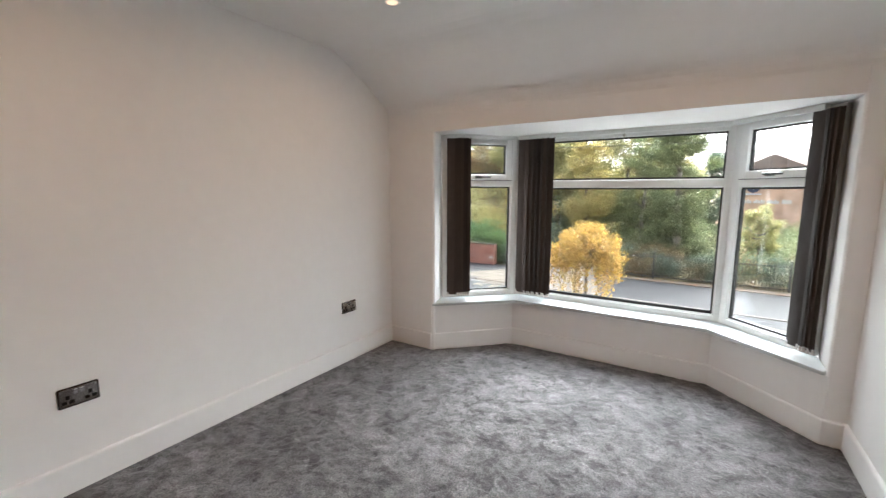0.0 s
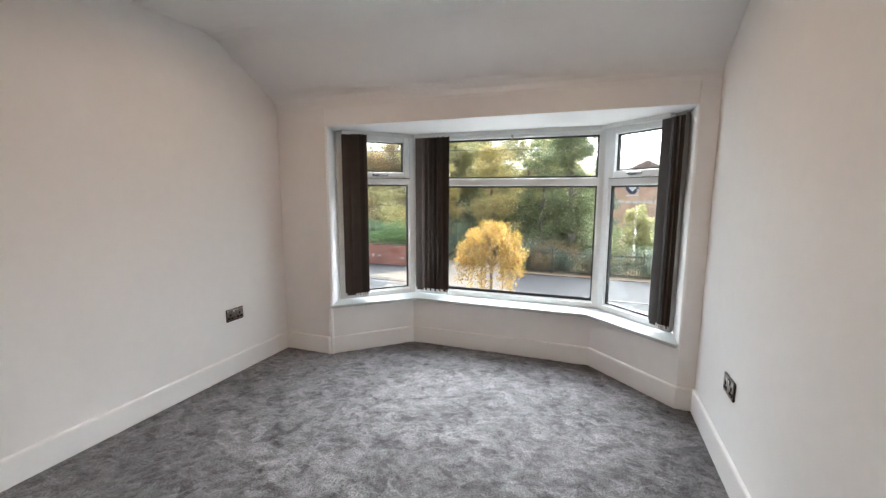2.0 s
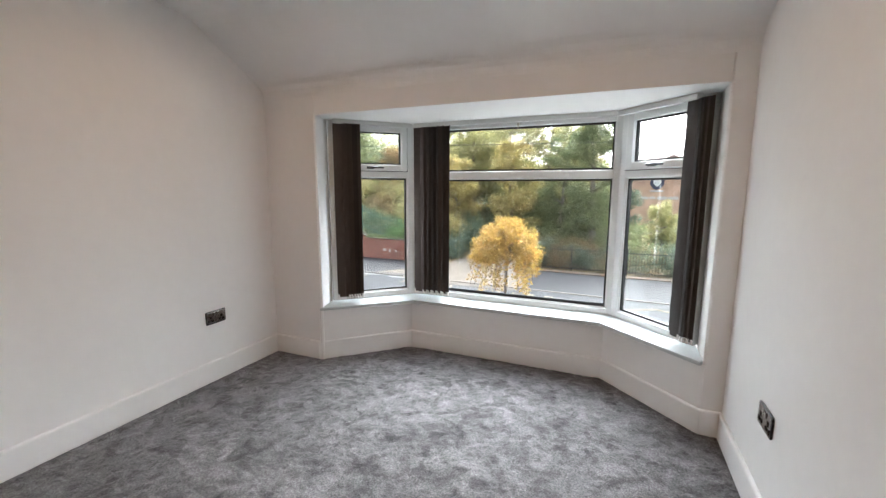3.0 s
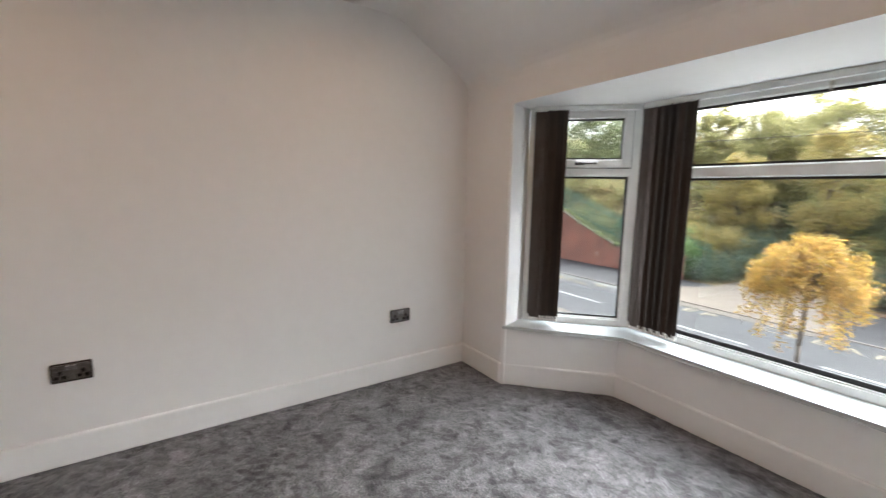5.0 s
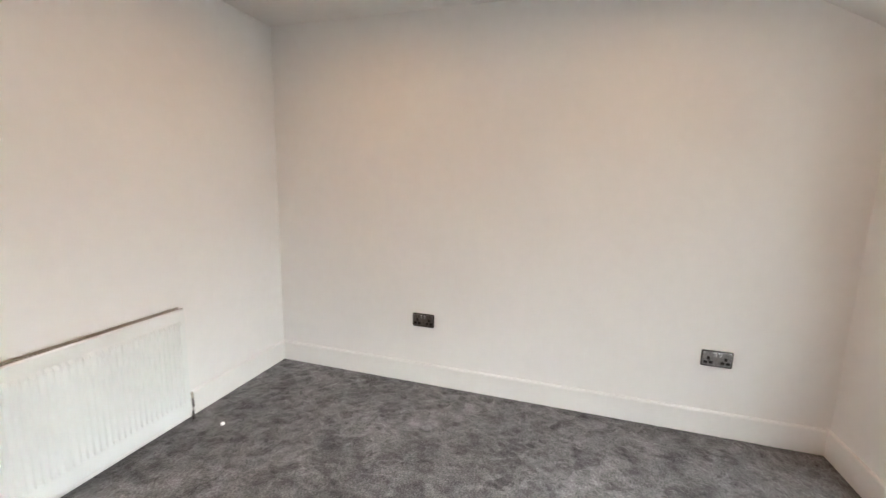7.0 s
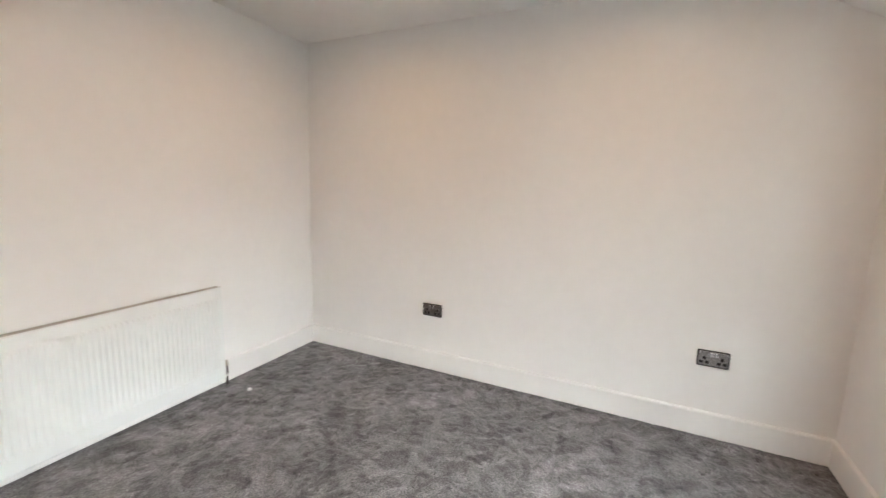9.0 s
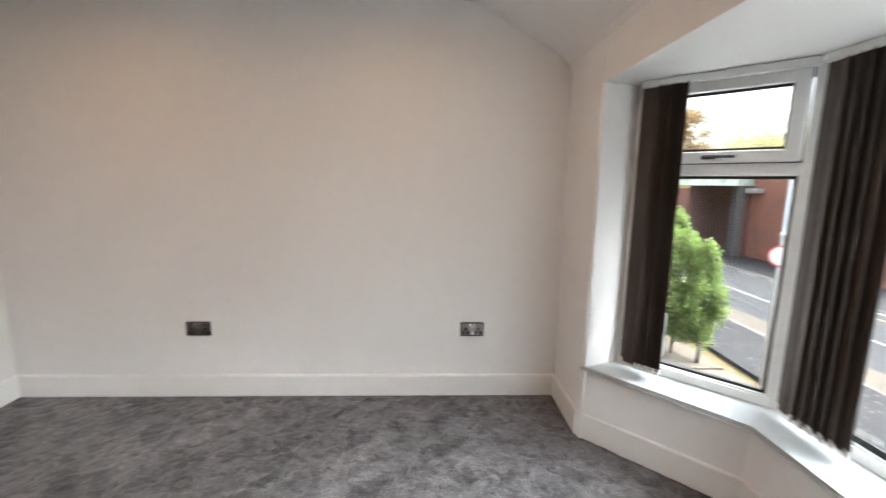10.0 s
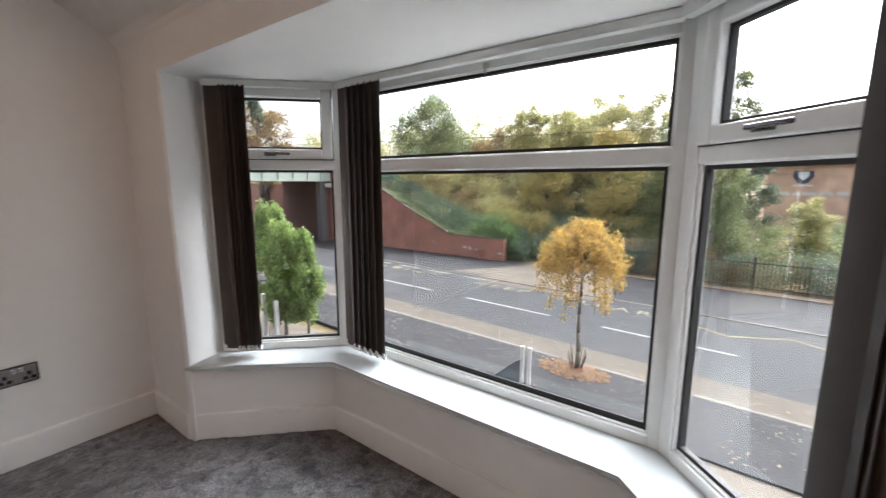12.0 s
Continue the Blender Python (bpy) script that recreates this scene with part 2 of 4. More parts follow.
L_ORANGE = leaf_mat("amber_leaves", (0.345, 0.205, 0.037), (0.44, 0.292, 0.070))
L_YELLOWGREEN = leaf_mat("yellow_green_leaves", (0.278, 0.276, 0.112), (0.395, 0.362, 0.168))
L_GOLD = leaf_mat("golden_leaves", (0.285, 0.238, 0.076), (0.385, 0.312, 0.118))
L_GREEN = leaf_mat("green_leaves", (0.112, 0.148, 0.064), (0.198, 0.218, 0.100))
L_DARK = leaf_mat("dark_green_leaves", (0.072, 0.112, 0.078), (0.125, 0.165, 0.115))
L_IVY = leaf_mat("bright_ivy_leaves", (0.085, 0.165, 0.045), (0.14, 0.215, 0.075))
L_BROWN = leaf_mat("brown_leaves", (0.19, 0.128, 0.056), (0.25, 0.175, 0.08))
L_HEDGE = leaf_mat("bright_conifer_leaves", (0.135, 0.205, 0.052), (0.215, 0.285, 0.085))
L_FALLEN = leaf_mat("fallen_leaves", (0.203, 0.083, 0.026), (0.247, 0.128, 0.045))
L_PALE = leaf_mat("pale_fallen_leaves", (0.165, 0.13, 0.085), (0.215, 0.165, 0.11))

# ---- building blocks ----


def mesh_ob(name, bm, material, parent=None, smooth=False):
    me = bpy.data.meshes.new(name)
    bmesh.ops.recalc_face_normals(bm, faces=bm.faces)
    bm.to_mesh(me)
    bm.free()
    me.materials.append(material)
    if smooth:
        for f in me.polygons:
            f.use_smooth = True
    ob = new(name, me)
    ob.parent = parent
    return ob


def part(name, bm, material, parent, label="", smooth=False):
    ob = mesh_ob(name, bm, material, parent, smooth)
    return tagged(ob, label) if label else ob


def shared(name, source, parent, m):
    """Another object on the mesh of source."""
    ob = new(name, source.data)
    ob.parent = parent
    ob.matrix_basis = m
    return ob


def thing(name, m, label, category, group="", kind=""):
    ob = new(name)
    ob.empty_display_size = 0.1
    ob.matrix_world = m
    return tagged(ob, label, category, group, kind)


def box(bm, x0, y0, z0, x1, y1, z1, bevel=0.0, seg=2):
    v = [bm.verts.new((x, y, z)) for x in (x0, x1) for y in (y0, y1) for z in (z0, z1)]
    fs = [bm.faces.new([v[i] for i in q]) for q in ((0, 1, 3, 2), (4, 6, 7, 5), (0, 4, 5, 1), (2, 3, 7, 6), (0, 2, 6, 4), (1, 5, 7, 3))]
    if bevel:
        es = list({e for f in fs for e in f.edges})
        bmesh.ops.bevel(bm, geom=es, offset=bevel, segments=seg, affect="EDGES", profile=0.5)
    return bm


def boxed(x0, y0, z0, x1, y1, z1, bevel=0.0):
    return box(bmesh.new(), x0, y0, z0, x1, y1, z1, bevel)


def prism(bm, pts, z0, z1, bevel=0.0):
    a = [bm.verts.new((x, y, z0)) for x, y in pts]
    b = [bm.verts.new((x, y, z1)) for x, y in pts]
    n = len(pts)
    fs = [bm.faces.new(a[::-1]), bm.faces.new(b)]
    fs += [bm.faces.new((a[i], a[(i + 1) % n], b[(i + 1) % n], b[i])) for i in range(n)]
    if bevel:
        bmesh.ops.bevel(bm, geom=list({e for f in fs for e in f.edges}), offset=bevel, segments=2, affect="EDGES", profile=0.5)
    return bm


def extrude_x(bm, pts, x0, x1):
    """A section of (y, z) points drawn out along x."""
    a = [bm.verts.new((x0, y, z)) for y, z in pts]
    b = [bm.verts.new((x1, y, z)) for y, z in pts]
    n = len(pts)
    bm.faces.new(a)
    bm.faces.new(b[::-1])
    for i in range(n):
        bm.faces.new((a[i], b[i], b[(i + 1) % n], a[(i + 1) % n]))
    return bm


def tube(bm, p, q, r0, r1=None, sides=10):
    p, q = Vector(p), Vector(q)
    r1 = r0 if r1 is None else r1
    d = (q - p).normalized()
    u = d.orthogonal().normalized()
    w = d.cross(u)
    rings = []
    for c, r in ((p, r0), (q, r1)):
        rings.append([bm.verts.new(c + r * (math.cos(2 * math.pi * i / sides) * u + math.sin(2 * math.pi * i / sides) * w)) for i in range(sides)])
    for i in range(sides):
        j = (i + 1) % sides
        bm.faces.new((rings[0][i], rings[0][j], rings[1][j], rings[1][i]))
    bm.faces.new(rings[0][::-1])
    bm.faces.new(rings[1])
    return bm


def tubed(p, q, r0, r1=None, sides=10):
    return tube(bmesh.new(), p, q, r0, r1, sides)


def structure(name, bm, material, label="", category="", smooth=False):
    return tagged(mesh_ob(name, bm, material, None, smooth), label, category, kind="structure")


def along(a, b, z=0.0):
    """The pose whose x runs from a to b on the plan, and whose y points to its left."""
    return Matrix.Translation((a[0], a[1], z)) @ Matrix.Rotation(math.atan2(b[1] - a[1], b[0] - a[0]), 4, "Z")


# ---- the room ----
W, BACK, CEIL, SOFFIT, SILL = 3.075, -3.37, 2.385, 1.852, 0.412
WX0, WX1, WY1, WYB = -0.016, W + 0.016, 0.016, BACK - 0.016     # plaster faces, behind the skirting
SLOPE = [(-0.66, CEIL), (-0.60, CEIL - 0.006), (-0.54, CEIL - 0.022), (-0.48, CEIL - 0.048), (-0.36, 2.262), (-0.10, 2.120), (-0.055, 2.092), (-0.022, 2.066), (0.0, 2.040), (0.012, 2.010), (WY1, 1.985)]
REV_L, REV_R = 0.452, 2.985                                    # the bay's opening in the front wall
END_L, COR_L, COR_R, END_R = (0.382, 0.245), (0.885, 0.742), (2.527, 0.742), (2.992, 0.272)

floor_pts = [(-0.05, BACK - 0.05), (W + 0.05, BACK - 0.05), (W + 0.05, 0.03), (2.99, 0.03), (2.5, 0.56), (0.94, 0.56), (0.40, 0.03), (-0.05, 0.03)]
STEP = 0.0105


def on_floor(x, y):
    """Whether a spot lies on the carpet, the bay's three-sided end included."""
    if y < 0.02:
        return True
    return y < 0.555 and y < (x - 0.40) * 0.99 + 0.03 and y < (2.99 - x) * 1.02 + 0.03


def pile(x, y):
    """The height of the trodden pile: brushed ridges over small tufts."""
    a = noise.noise(Vector((x * 4.5, y * 4.5, 3.1)))
    p = Vector((x * 17 + 2.5 * a, y * 17 - 2.5 * a, 7.7))
    ridge = 1 - abs(noise.noise(p)) * 2
    tuft = noise.noise(Vector((x * 52, y * 52, 1.3)))
    return -0.010 + 0.0075 * ridge * (0.45 + 0.55 * a) + 0.0040 * tuft


nx, ny = int((W + 0.06) / STEP), int((0.56 - BACK + 0.03) / STEP)
pile_v = [(-0.03 + i * STEP, BACK - 0.03 + k * STEP, pile(-0.03 + i * STEP, BACK - 0.03 + k * STEP)) for i in range(nx + 1) for k in range(ny + 1)]
pile_f = []
for i in range(nx):
    for k in range(ny):
        a = i * (ny + 1) + k
        if on_floor(pile_v[a][0] + STEP / 2, pile_v[a][1] + STEP / 2):
            pile_f.append((a, a + ny + 1, a + ny + 2, a + 1))
carpet = bpy.data.meshes.new("carpet")
carpet.from_pydata(pile_v, [], pile_f)
carpet.materials.append(M_CARPET)
for f in carpet.polygons:
    f.use_smooth = True
tagged(new("carpet", carpet), "dark grey deep-pile carpet with brushed, mottled patches", "carpet", kind="structure")
bm = prism(bmesh.new(), floor_pts, -0.25, -0.026)
structure("floor", bm, M_TIMBER, "plain boarded floor under the carpet", "floor")

prof = [(y, z) for y, z in SLOPE]
side = [(WY1, -0.25), (WYB, -0.25), (WYB, CEIL)] + prof
structure("wall_left", extrude_x(bmesh.new(), side, WX0 - 0.14, WX0), M_WALL, "smooth off-white painted plaster wall with two sockets", "wall")
structure("wall_right", extrude_x(bmesh.new(), side, WX1, WX1 + 0.14), M_WALL, "smooth off-white painted plaster wall with a socket", "wall")
SQUARE = Matrix.Translation((0, BACK, 0)) @ Matrix.Rotation(radians(1.6), 4, "Z") @ Matrix.Translation((0, -BACK, 0))   # the back wall is a little out of square
wall_back = structure("wall_back", boxed(WX0 - 0.14, WYB - 0.14, -0.25, WX1 + 0.14, WYB - 0.001, CEIL + 0.1), M_WALL, "off-white painted wall behind the radiator", "wall")
wall_back.matrix_world = SQUARE
ceil_pts = prof[::-1] + [(WYB - 0.001, CEIL), (WYB - 0.001, CEIL + 0.12), (WY1 + 0.2, CEIL + 0.12), (WY1 + 0.2, 1.985)]
structure("ceiling", extrude_x(bmesh.new(), ceil_pts, WX0 - 0.13, WX1 + 0.13), M_CEIL, "white ceiling that slopes down to the front wall", "ceiling")

# front wall: a pier each side of the bay and the beam over it
bm = prism(bmesh.new(), [(WX0 - 0.14, WY1), (REV_L - 0.012, WY1), (REV_L, WY1 + 0.01), (END_L[0] - 0.002, END_L[1]), (0.30, 0.30), (WX0 - 0.14, 0.30)], -0.25, 1.985)
structure("wall_front_pier_1", bm, M_WALL, "narrow off-white wall beside the bay window", "wall")
bm = prism(bmesh.new(), [(REV_R, WY1 + 0.01), (REV_R + 0.01, WY1), (WX1 + 0.14, WY1), (WX1 + 0.14, 0.30), (3.02, 0.30), (END_R[0] + 0.002, END_R[1])], -0.25, 1.985)
structure("wall_front_pier_2", bm, M_WALL, "narrow off-white wall beside the bay window", "wall")
bm = prism(bmesh.new(), [(REV_L - 0.001, WY1), (REV_R + 0.001, WY1), (3.05, 0.30), (2.60, 0.84), (0.81, 0.84), (0.33, 0.30)], SOFFIT, 1.985)
structure("wall_front_beam", bm, M_WALL, "off-white plastered beam and flat soffit over the bay window", "wall")

# dwarf wall under the sill, three runs
LOW = [(0.426, 0.012), (0.958, 0.536), (2.470, 0.526), (2.990, 0.012)]
OUT = [(0.30, 0.30), (0.83, 0.82), (2.58, 0.82), (3.10, 0.30)]
for i, name in enumerate(("wall_bay_1", "wall_bay_2", "wall_bay_3")):
    bm = prism(bmesh.new(), [LOW[i], LOW[i + 1], OUT[i + 1], OUT[i]], -0.25, SILL - 0.024)
    structure(name, bm, M_WALL, "low off-white wall under the bay window sill", "wall")

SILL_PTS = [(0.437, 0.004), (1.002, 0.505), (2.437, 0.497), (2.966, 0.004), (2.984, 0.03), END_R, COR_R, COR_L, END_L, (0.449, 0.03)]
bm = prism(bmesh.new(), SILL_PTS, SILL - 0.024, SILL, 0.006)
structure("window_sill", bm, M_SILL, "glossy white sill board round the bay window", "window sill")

SKIRT = [(0.0, 0.0), (0.0, 0.131), (0.0015, 0.1365), (0.005, 0.1405), (0.010, 0.142), (0.0175, 0.142), (0.0175, 0.0)]


def skirting(name, a, b, cut_a=0.0, cut_b=0.0):
    """A run of skirting whose face goes from a to b, the room on its right-hand side."""
    bm = bmesh.new()
    L = (Vector(b) - Vector(a)).length
    ra = [bm.verts.new((cut_a * y, y, z)) for y, z in SKIRT]
    rb = [bm.verts.new((L - cut_b * y, y, z)) for y, z in SKIRT]
    n = len(SKIRT)
    bm.faces.new(ra)
    bm.faces.new(rb[::-1])
    for i in range(n):
        bm.faces.new((ra[i], rb[i], rb[(i + 1) % n], ra[(i + 1) % n]))
    ob = structure(name, bm, M_TRIM, "white painted skirting board with a moulded top edge", "skirting board")
    ob.matrix_world = along(a, b)


T22 = math.tan(radians(22.5))
FACE = [(0.417, 0.0), (0.966, 0.5225), (2.463, 0.512), (2.985, 0.0)]
skirting("baseboard_1", (0, BACK), (0, 0), -1, -1)
skirting("baseboard_2", (0, 0), FACE[0], -1, T22)
skirting("baseboard_3", FACE[0], FACE[1], T22, -T22)
skirting("baseboard_4", FACE[1], FACE[2], -T22, -T22)
skirting("baseboard_5", FACE[2], FACE[3], -T22, T22)
skirting("baseboard_6", FACE[3], (W, 0), T22, -1)
skirting("baseboard_7", (W, 0), (W, BACK + 0.086), -1, -1)
skirting("baseboard_8", (W, BACK + 0.086), (0, BACK), -1, -1)

# ---- windows ----
FR = 0.034                                                     # half the depth of a frame


def ring(x0, z0, x1, z1, w, y0, y1, bevel=0.005):
    """Four mitred bars round an opening: outer edge, width and depth."""
    bm = bmesh.new()
    for (ax, az, bx, bz) in ((x0, z0, x0 + w, z1), (x1 - w, z0, x1, z1), (x0 + w, z0, x1 - w, z0 + w), (x0 + w, z1 - w, x1 - w, z1)):
        box(bm, ax, y0, az, bx, y1, bz, bevel)
    return bm


def pane(parent, x0, z0, x1, z1, y=0.0):
    g = part("pane", boxed(x0 - 0.006, y - 0.003, z0 - 0.006, x1 + 0.006, y + 0.003, z1 + 0.006), M_GLASS, parent)
    g.visible_shadow = False
    part("gasket", ring(x0 - 0.005, z0 - 0.005, x1 + 0.005, z1 + 0.005, 0.0145, y - 0.014, y + 0.012, 0.0), M_GASKET, parent, "black rubber glazing seal")
    if x1 - x0 > 1.0 and z0 < 0.7:
        part("gasket", boxed(x0, y - 0.013, z0 + 0.0095, x1, y - 0.006, z0 + 0.021), M_GASKET, parent, "black rubber glazing seal")


def handle(parent, x, z, y):
    h = part("handle", boxed(x - 0.03, y - 0.016, z - 0.011, x + 0.03, y, z + 0.011, 0.004), M_HANDLE, parent, "dark chrome espagnolette handle")
    bm = bmesh.new()
    tube(bm, (x - 0.012, y - 0.012, z), (x - 0.012, y - 0.034, z), 0.0075)
    box(bm, x - 0.022, y - 0.046, z - 0.007, x + 0.105, y - 0.032, z + 0.007, 0.005)
    part("lever", bm, M_HANDLE, h)


def bay_window(name, a, b, gl, gr, vent, up=0.0):
    L = (Vector(b) - Vector(a)).length
    ob = thing(name, along(a, b), "white plastic window with a fixed lower pane and a " + ("small top-hung vent" if vent else "fixed top light"), "window", kind="structure")
    z0, z1 = SILL + 0.001, SOFFIT - 0.001
    bm = bmesh.new()
    box(bm, 0, -FR, z0, gl - 0.012, FR, z1, 0.004)
    box(bm, L - gr + 0.012, -FR, z0, L, FR, z1, 0.004)
    box(bm, gl - 0.012, -FR, z0, L - gr + 0.012, FR, 0.455, 0.004)
    box(bm, gl - 0.012, -FR, 1.80, L - gr + 0.012, FR, z1, 0.004)
    part("window_frame", bm, M_UPVC, ob)
    part("transom", boxed(gl - 0.013, -FR + 0.002, 1.405 + up, L - gr + 0.013, FR, 1.463 + up, 0.005), M_UPVC, ob)
    part("glazing_bead", ring(gl - 0.013, 0.454, L - gr + 0.013, 1.412 + up, 0.011, -FR + 0.008, 0.01, 0.006), M_UPVC, ob)
    pane(ob, gl, 0.468, L - gr, 1.398 + up)
    if vent:
        sx0, sx1 = gl - 0.006, L - gr + 0.006
        sash = part("sash", ring(sx0, 1.458 + up, sx1, 1.832, 0.052, -FR - 0.018, 0.02, 0.007), M_UPVC, ob, "opening sash standing proud of the frame")
        part("gasket", ring(sx0 - 0.004, 1.454 + up, sx1 + 0.004, 1.836, 0.006, -FR - 0.004, -FR + 0.004, 0.0), M_GASKET, sash, "black rubber draught seal")
        pane(sash, sx0 + 0.052, 1.512 + up, sx1 - 0.052, 1.780, -0.008)
        handle(sash, L / 2 - 0.03, 1.484 + up, -FR - 0.018)
    else:
        part("glazing_bead", ring(gl - 0.013, 1.456 + up, L - gr + 0.013, 1.806, 0.011, -FR + 0.008, 0.01, 0.006), M_UPVC, ob)
        pane(ob, gl, 1.470 + up, L - gr, 1.792)
    return ob


# Left stile widened behind the blind, to block light from the reveal.
bay_window("window_1", END_L, COR_L, 0.09, 0.075, True, 0.012)
bay_window("window_2", COR_L, COR_R, 0.065, 0.062, False)
head = bpy.data.objects["window_2"]
bm = boxed(0.895, -FR - 0.022, 1.800, 0.913, -FR + 0.001, 1.820, 0.003)
tube(bm, (0.904, -FR - 0.016, 1.803), (0.904, -FR - 0.016, 1.780), 0.005, None, 8)
part("cord_clip", bm, M_GRILLE, head, "small metal clip on the head of the frame")
bay_window("window_3", COR_R, END_R, 0.078, 0.05, True)
for name, c in (("trim_post_1", COR_L), ("trim_post_2", COR_R)):
    bm = tubed((c[0], c[1] + 0.004, SILL + 0.001), (c[0], c[1] + 0.004, SOFFIT - 0.001), 0.043, None, 8)
    structure(name, bm, M_UPVC, "white plastic corner post of the bay window", "window post")

# ---- vertical blinds ----
VANE_Z0, VANE_Z1 = 0.452, 1.822


def vane_mesh():
    """One fabric vane, gently bowed across its width."""
    bm = bmesh.new()
    n = 6
    front, rear = [], []
    for i in range(n + 1):
        u = (i / n - 0.5) * 0.089
        w = 0.005 * math.cos(math.pi * u / 0.089)
        front.append([bm.verts.new((u, w, z)) for z in (VANE_Z0, VANE_Z1)])
        rear.append([bm.verts.new((u, w + 0.0012, z)) for z in (VANE_Z0, VANE_Z1)])
    for i in range(n):
        bm.faces.new((front[i][0], front[i + 1][0], front[i + 1][1], front[i][1]))
        bm.faces.new((rear[i][0], rear[i][1], rear[i + 1][1], rear[i + 1][0]))
        for k in (0, 1):
            bm.faces.new((front[i][k], rear[i][k], rear[i + 1][k], front[i + 1][k]))
    for i in (0, n):
        bm.faces.new((front[i][0], front[i][1], rear[i][1], rear[i][0]))
    return bm


def weight_mesh():
    """The clip at a vane's foot with its bit of bead chain."""
    bm = bmesh.new()
    box(bm, -0.043, 0.0005, VANE_Z0 - 0.004, 0.043, 0.0070, VANE_Z0 + 0.003, 0.0015, 1)
    for sx in (-0.037, 0.037):
        box(bm, sx - 0.0075, -0.0030, VANE_Z0 - 0.006, sx + 0.0075, 0.0075, VANE_Z0 + 0.024, 0.0025, 1)
        for k in range(4):
            x0, x1 = sx * (0.95 - 0.22 * k), sx * (0.73 - 0.22 * k)
            tube(bm, (x0, 0.003, VANE_Z0 - 0.004 - 0.0030 * k), (x1, 0.003, VANE_Z0 - 0.007 - 0.0030 * k), 0.0016, None, 5)
    return bm


VANE = WEIGHT = None


def blind(a, b, rail0, rail1, stack, off, label):
    """A blind on the window from a to b: headrail and a drawn-back stack of vanes (distance along, angle)."""
    global VANE, WEIGHT
    ob = thing("vertical_blind", along(a, b), label, "blind", "blinds of the bay window")
    bm = bmesh.new()
    box(bm, rail0, off - 0.022, 1.820, rail1, off + 0.022, 1.8505, 0.004)
    box(bm, rail0 + 0.002, off - 0.022, 1.8180, rail1 - 0.002, off - 0.006, 1.8205)
    part("headrail", bm, M_RAIL, ob, "slim pale grey headrail")
    for s, turn in stack:
        m = Matrix.Translation((s, off, 0)) @ Matrix.Rotation(radians(turn), 4, "Z")
        if VANE is None:
            v = part("vane", vane_mesh(), M_VANE, ob)
            v.matrix_basis = m
            wt = part("weight", weight_mesh(), M_CLIP, v, "milky plastic chain clip")
            VANE, WEIGHT = v, wt
        else:
            v = shared("vane", VANE, ob, m)
            shared("weight", WEIGHT, v, Matrix())
        hook = part("hook", boxed(s - 0.006, off - 0.004, 1.818, s + 0.006, off + 0.004, 1.830), M_CLIP, ob)
    return ob


rng = random.Random(4)
wob = lambda: rng.uniform(-4, 4)
BL = "dark brown fabric vertical blind drawn back into a narrow stack"
blind(END_L, COR_L, 0.03, 0.66, [(0.074, 172)] + [(0.096 + 0.0215 * i, 136 + 2.4 * wob()) for i in range(6)], -0.092, BL)
blind(COR_L, COR_R, 0.06, 1.60, [(0.092, 172)] + [(0.112 + 0.0228 * i, (163 if i % 2 else 144) + 1.8 * wob()) for i in range(11)], -0.092, "dark brown fabric vertical blind drawn back beside the corner post")
blind(COR_R, END_R, 0.04, 0.61, [(0.577, 170)] + [(0.611 + 0.0115 * i, (156 if i % 2 else 138) + 1.5 * wob()) for i in range(6)], -0.092, BL)

# ---- sockets ----


def rounded_plate(bm, w, h, d, r=0.008, y0=0.0):
    """An upright plate with rounded corners, its back on y0 and its face towards -y."""
    pts = []
    for cx, cz, a0 in ((w / 2 - r, h / 2 - r, 0), (-w / 2 + r, h / 2 - r, 90), (-w / 2 + r, -h / 2 + r, 180), (w / 2 - r, -h / 2 + r, 270)):
        for k in range(4):
            a = radians(a0 + 30 * k)
            pts.append((cx + r * math.cos(a), cz + r * math.sin(a)))
    back = [bm.verts.new((x, y0, z)) for x, z in pts]
    mid = [bm.verts.new((x, y0 - d * 0.6, z)) for x, z in pts]
    face = [bm.verts.new((x * (1 - 0.004 / w), y0 - d, z * (1 - 0.004 / h))) for x, z in pts]
    n = len(pts)
    bm.faces.new(back)
    bm.faces.new(face[::-1])
    for i in range(n):
        j = (i + 1) % n
        bm.faces.new((back[i], back[j], mid[j], mid[i]))
        bm.faces.new((mid[i], mid[j], face[j], face[i]))
    return bm


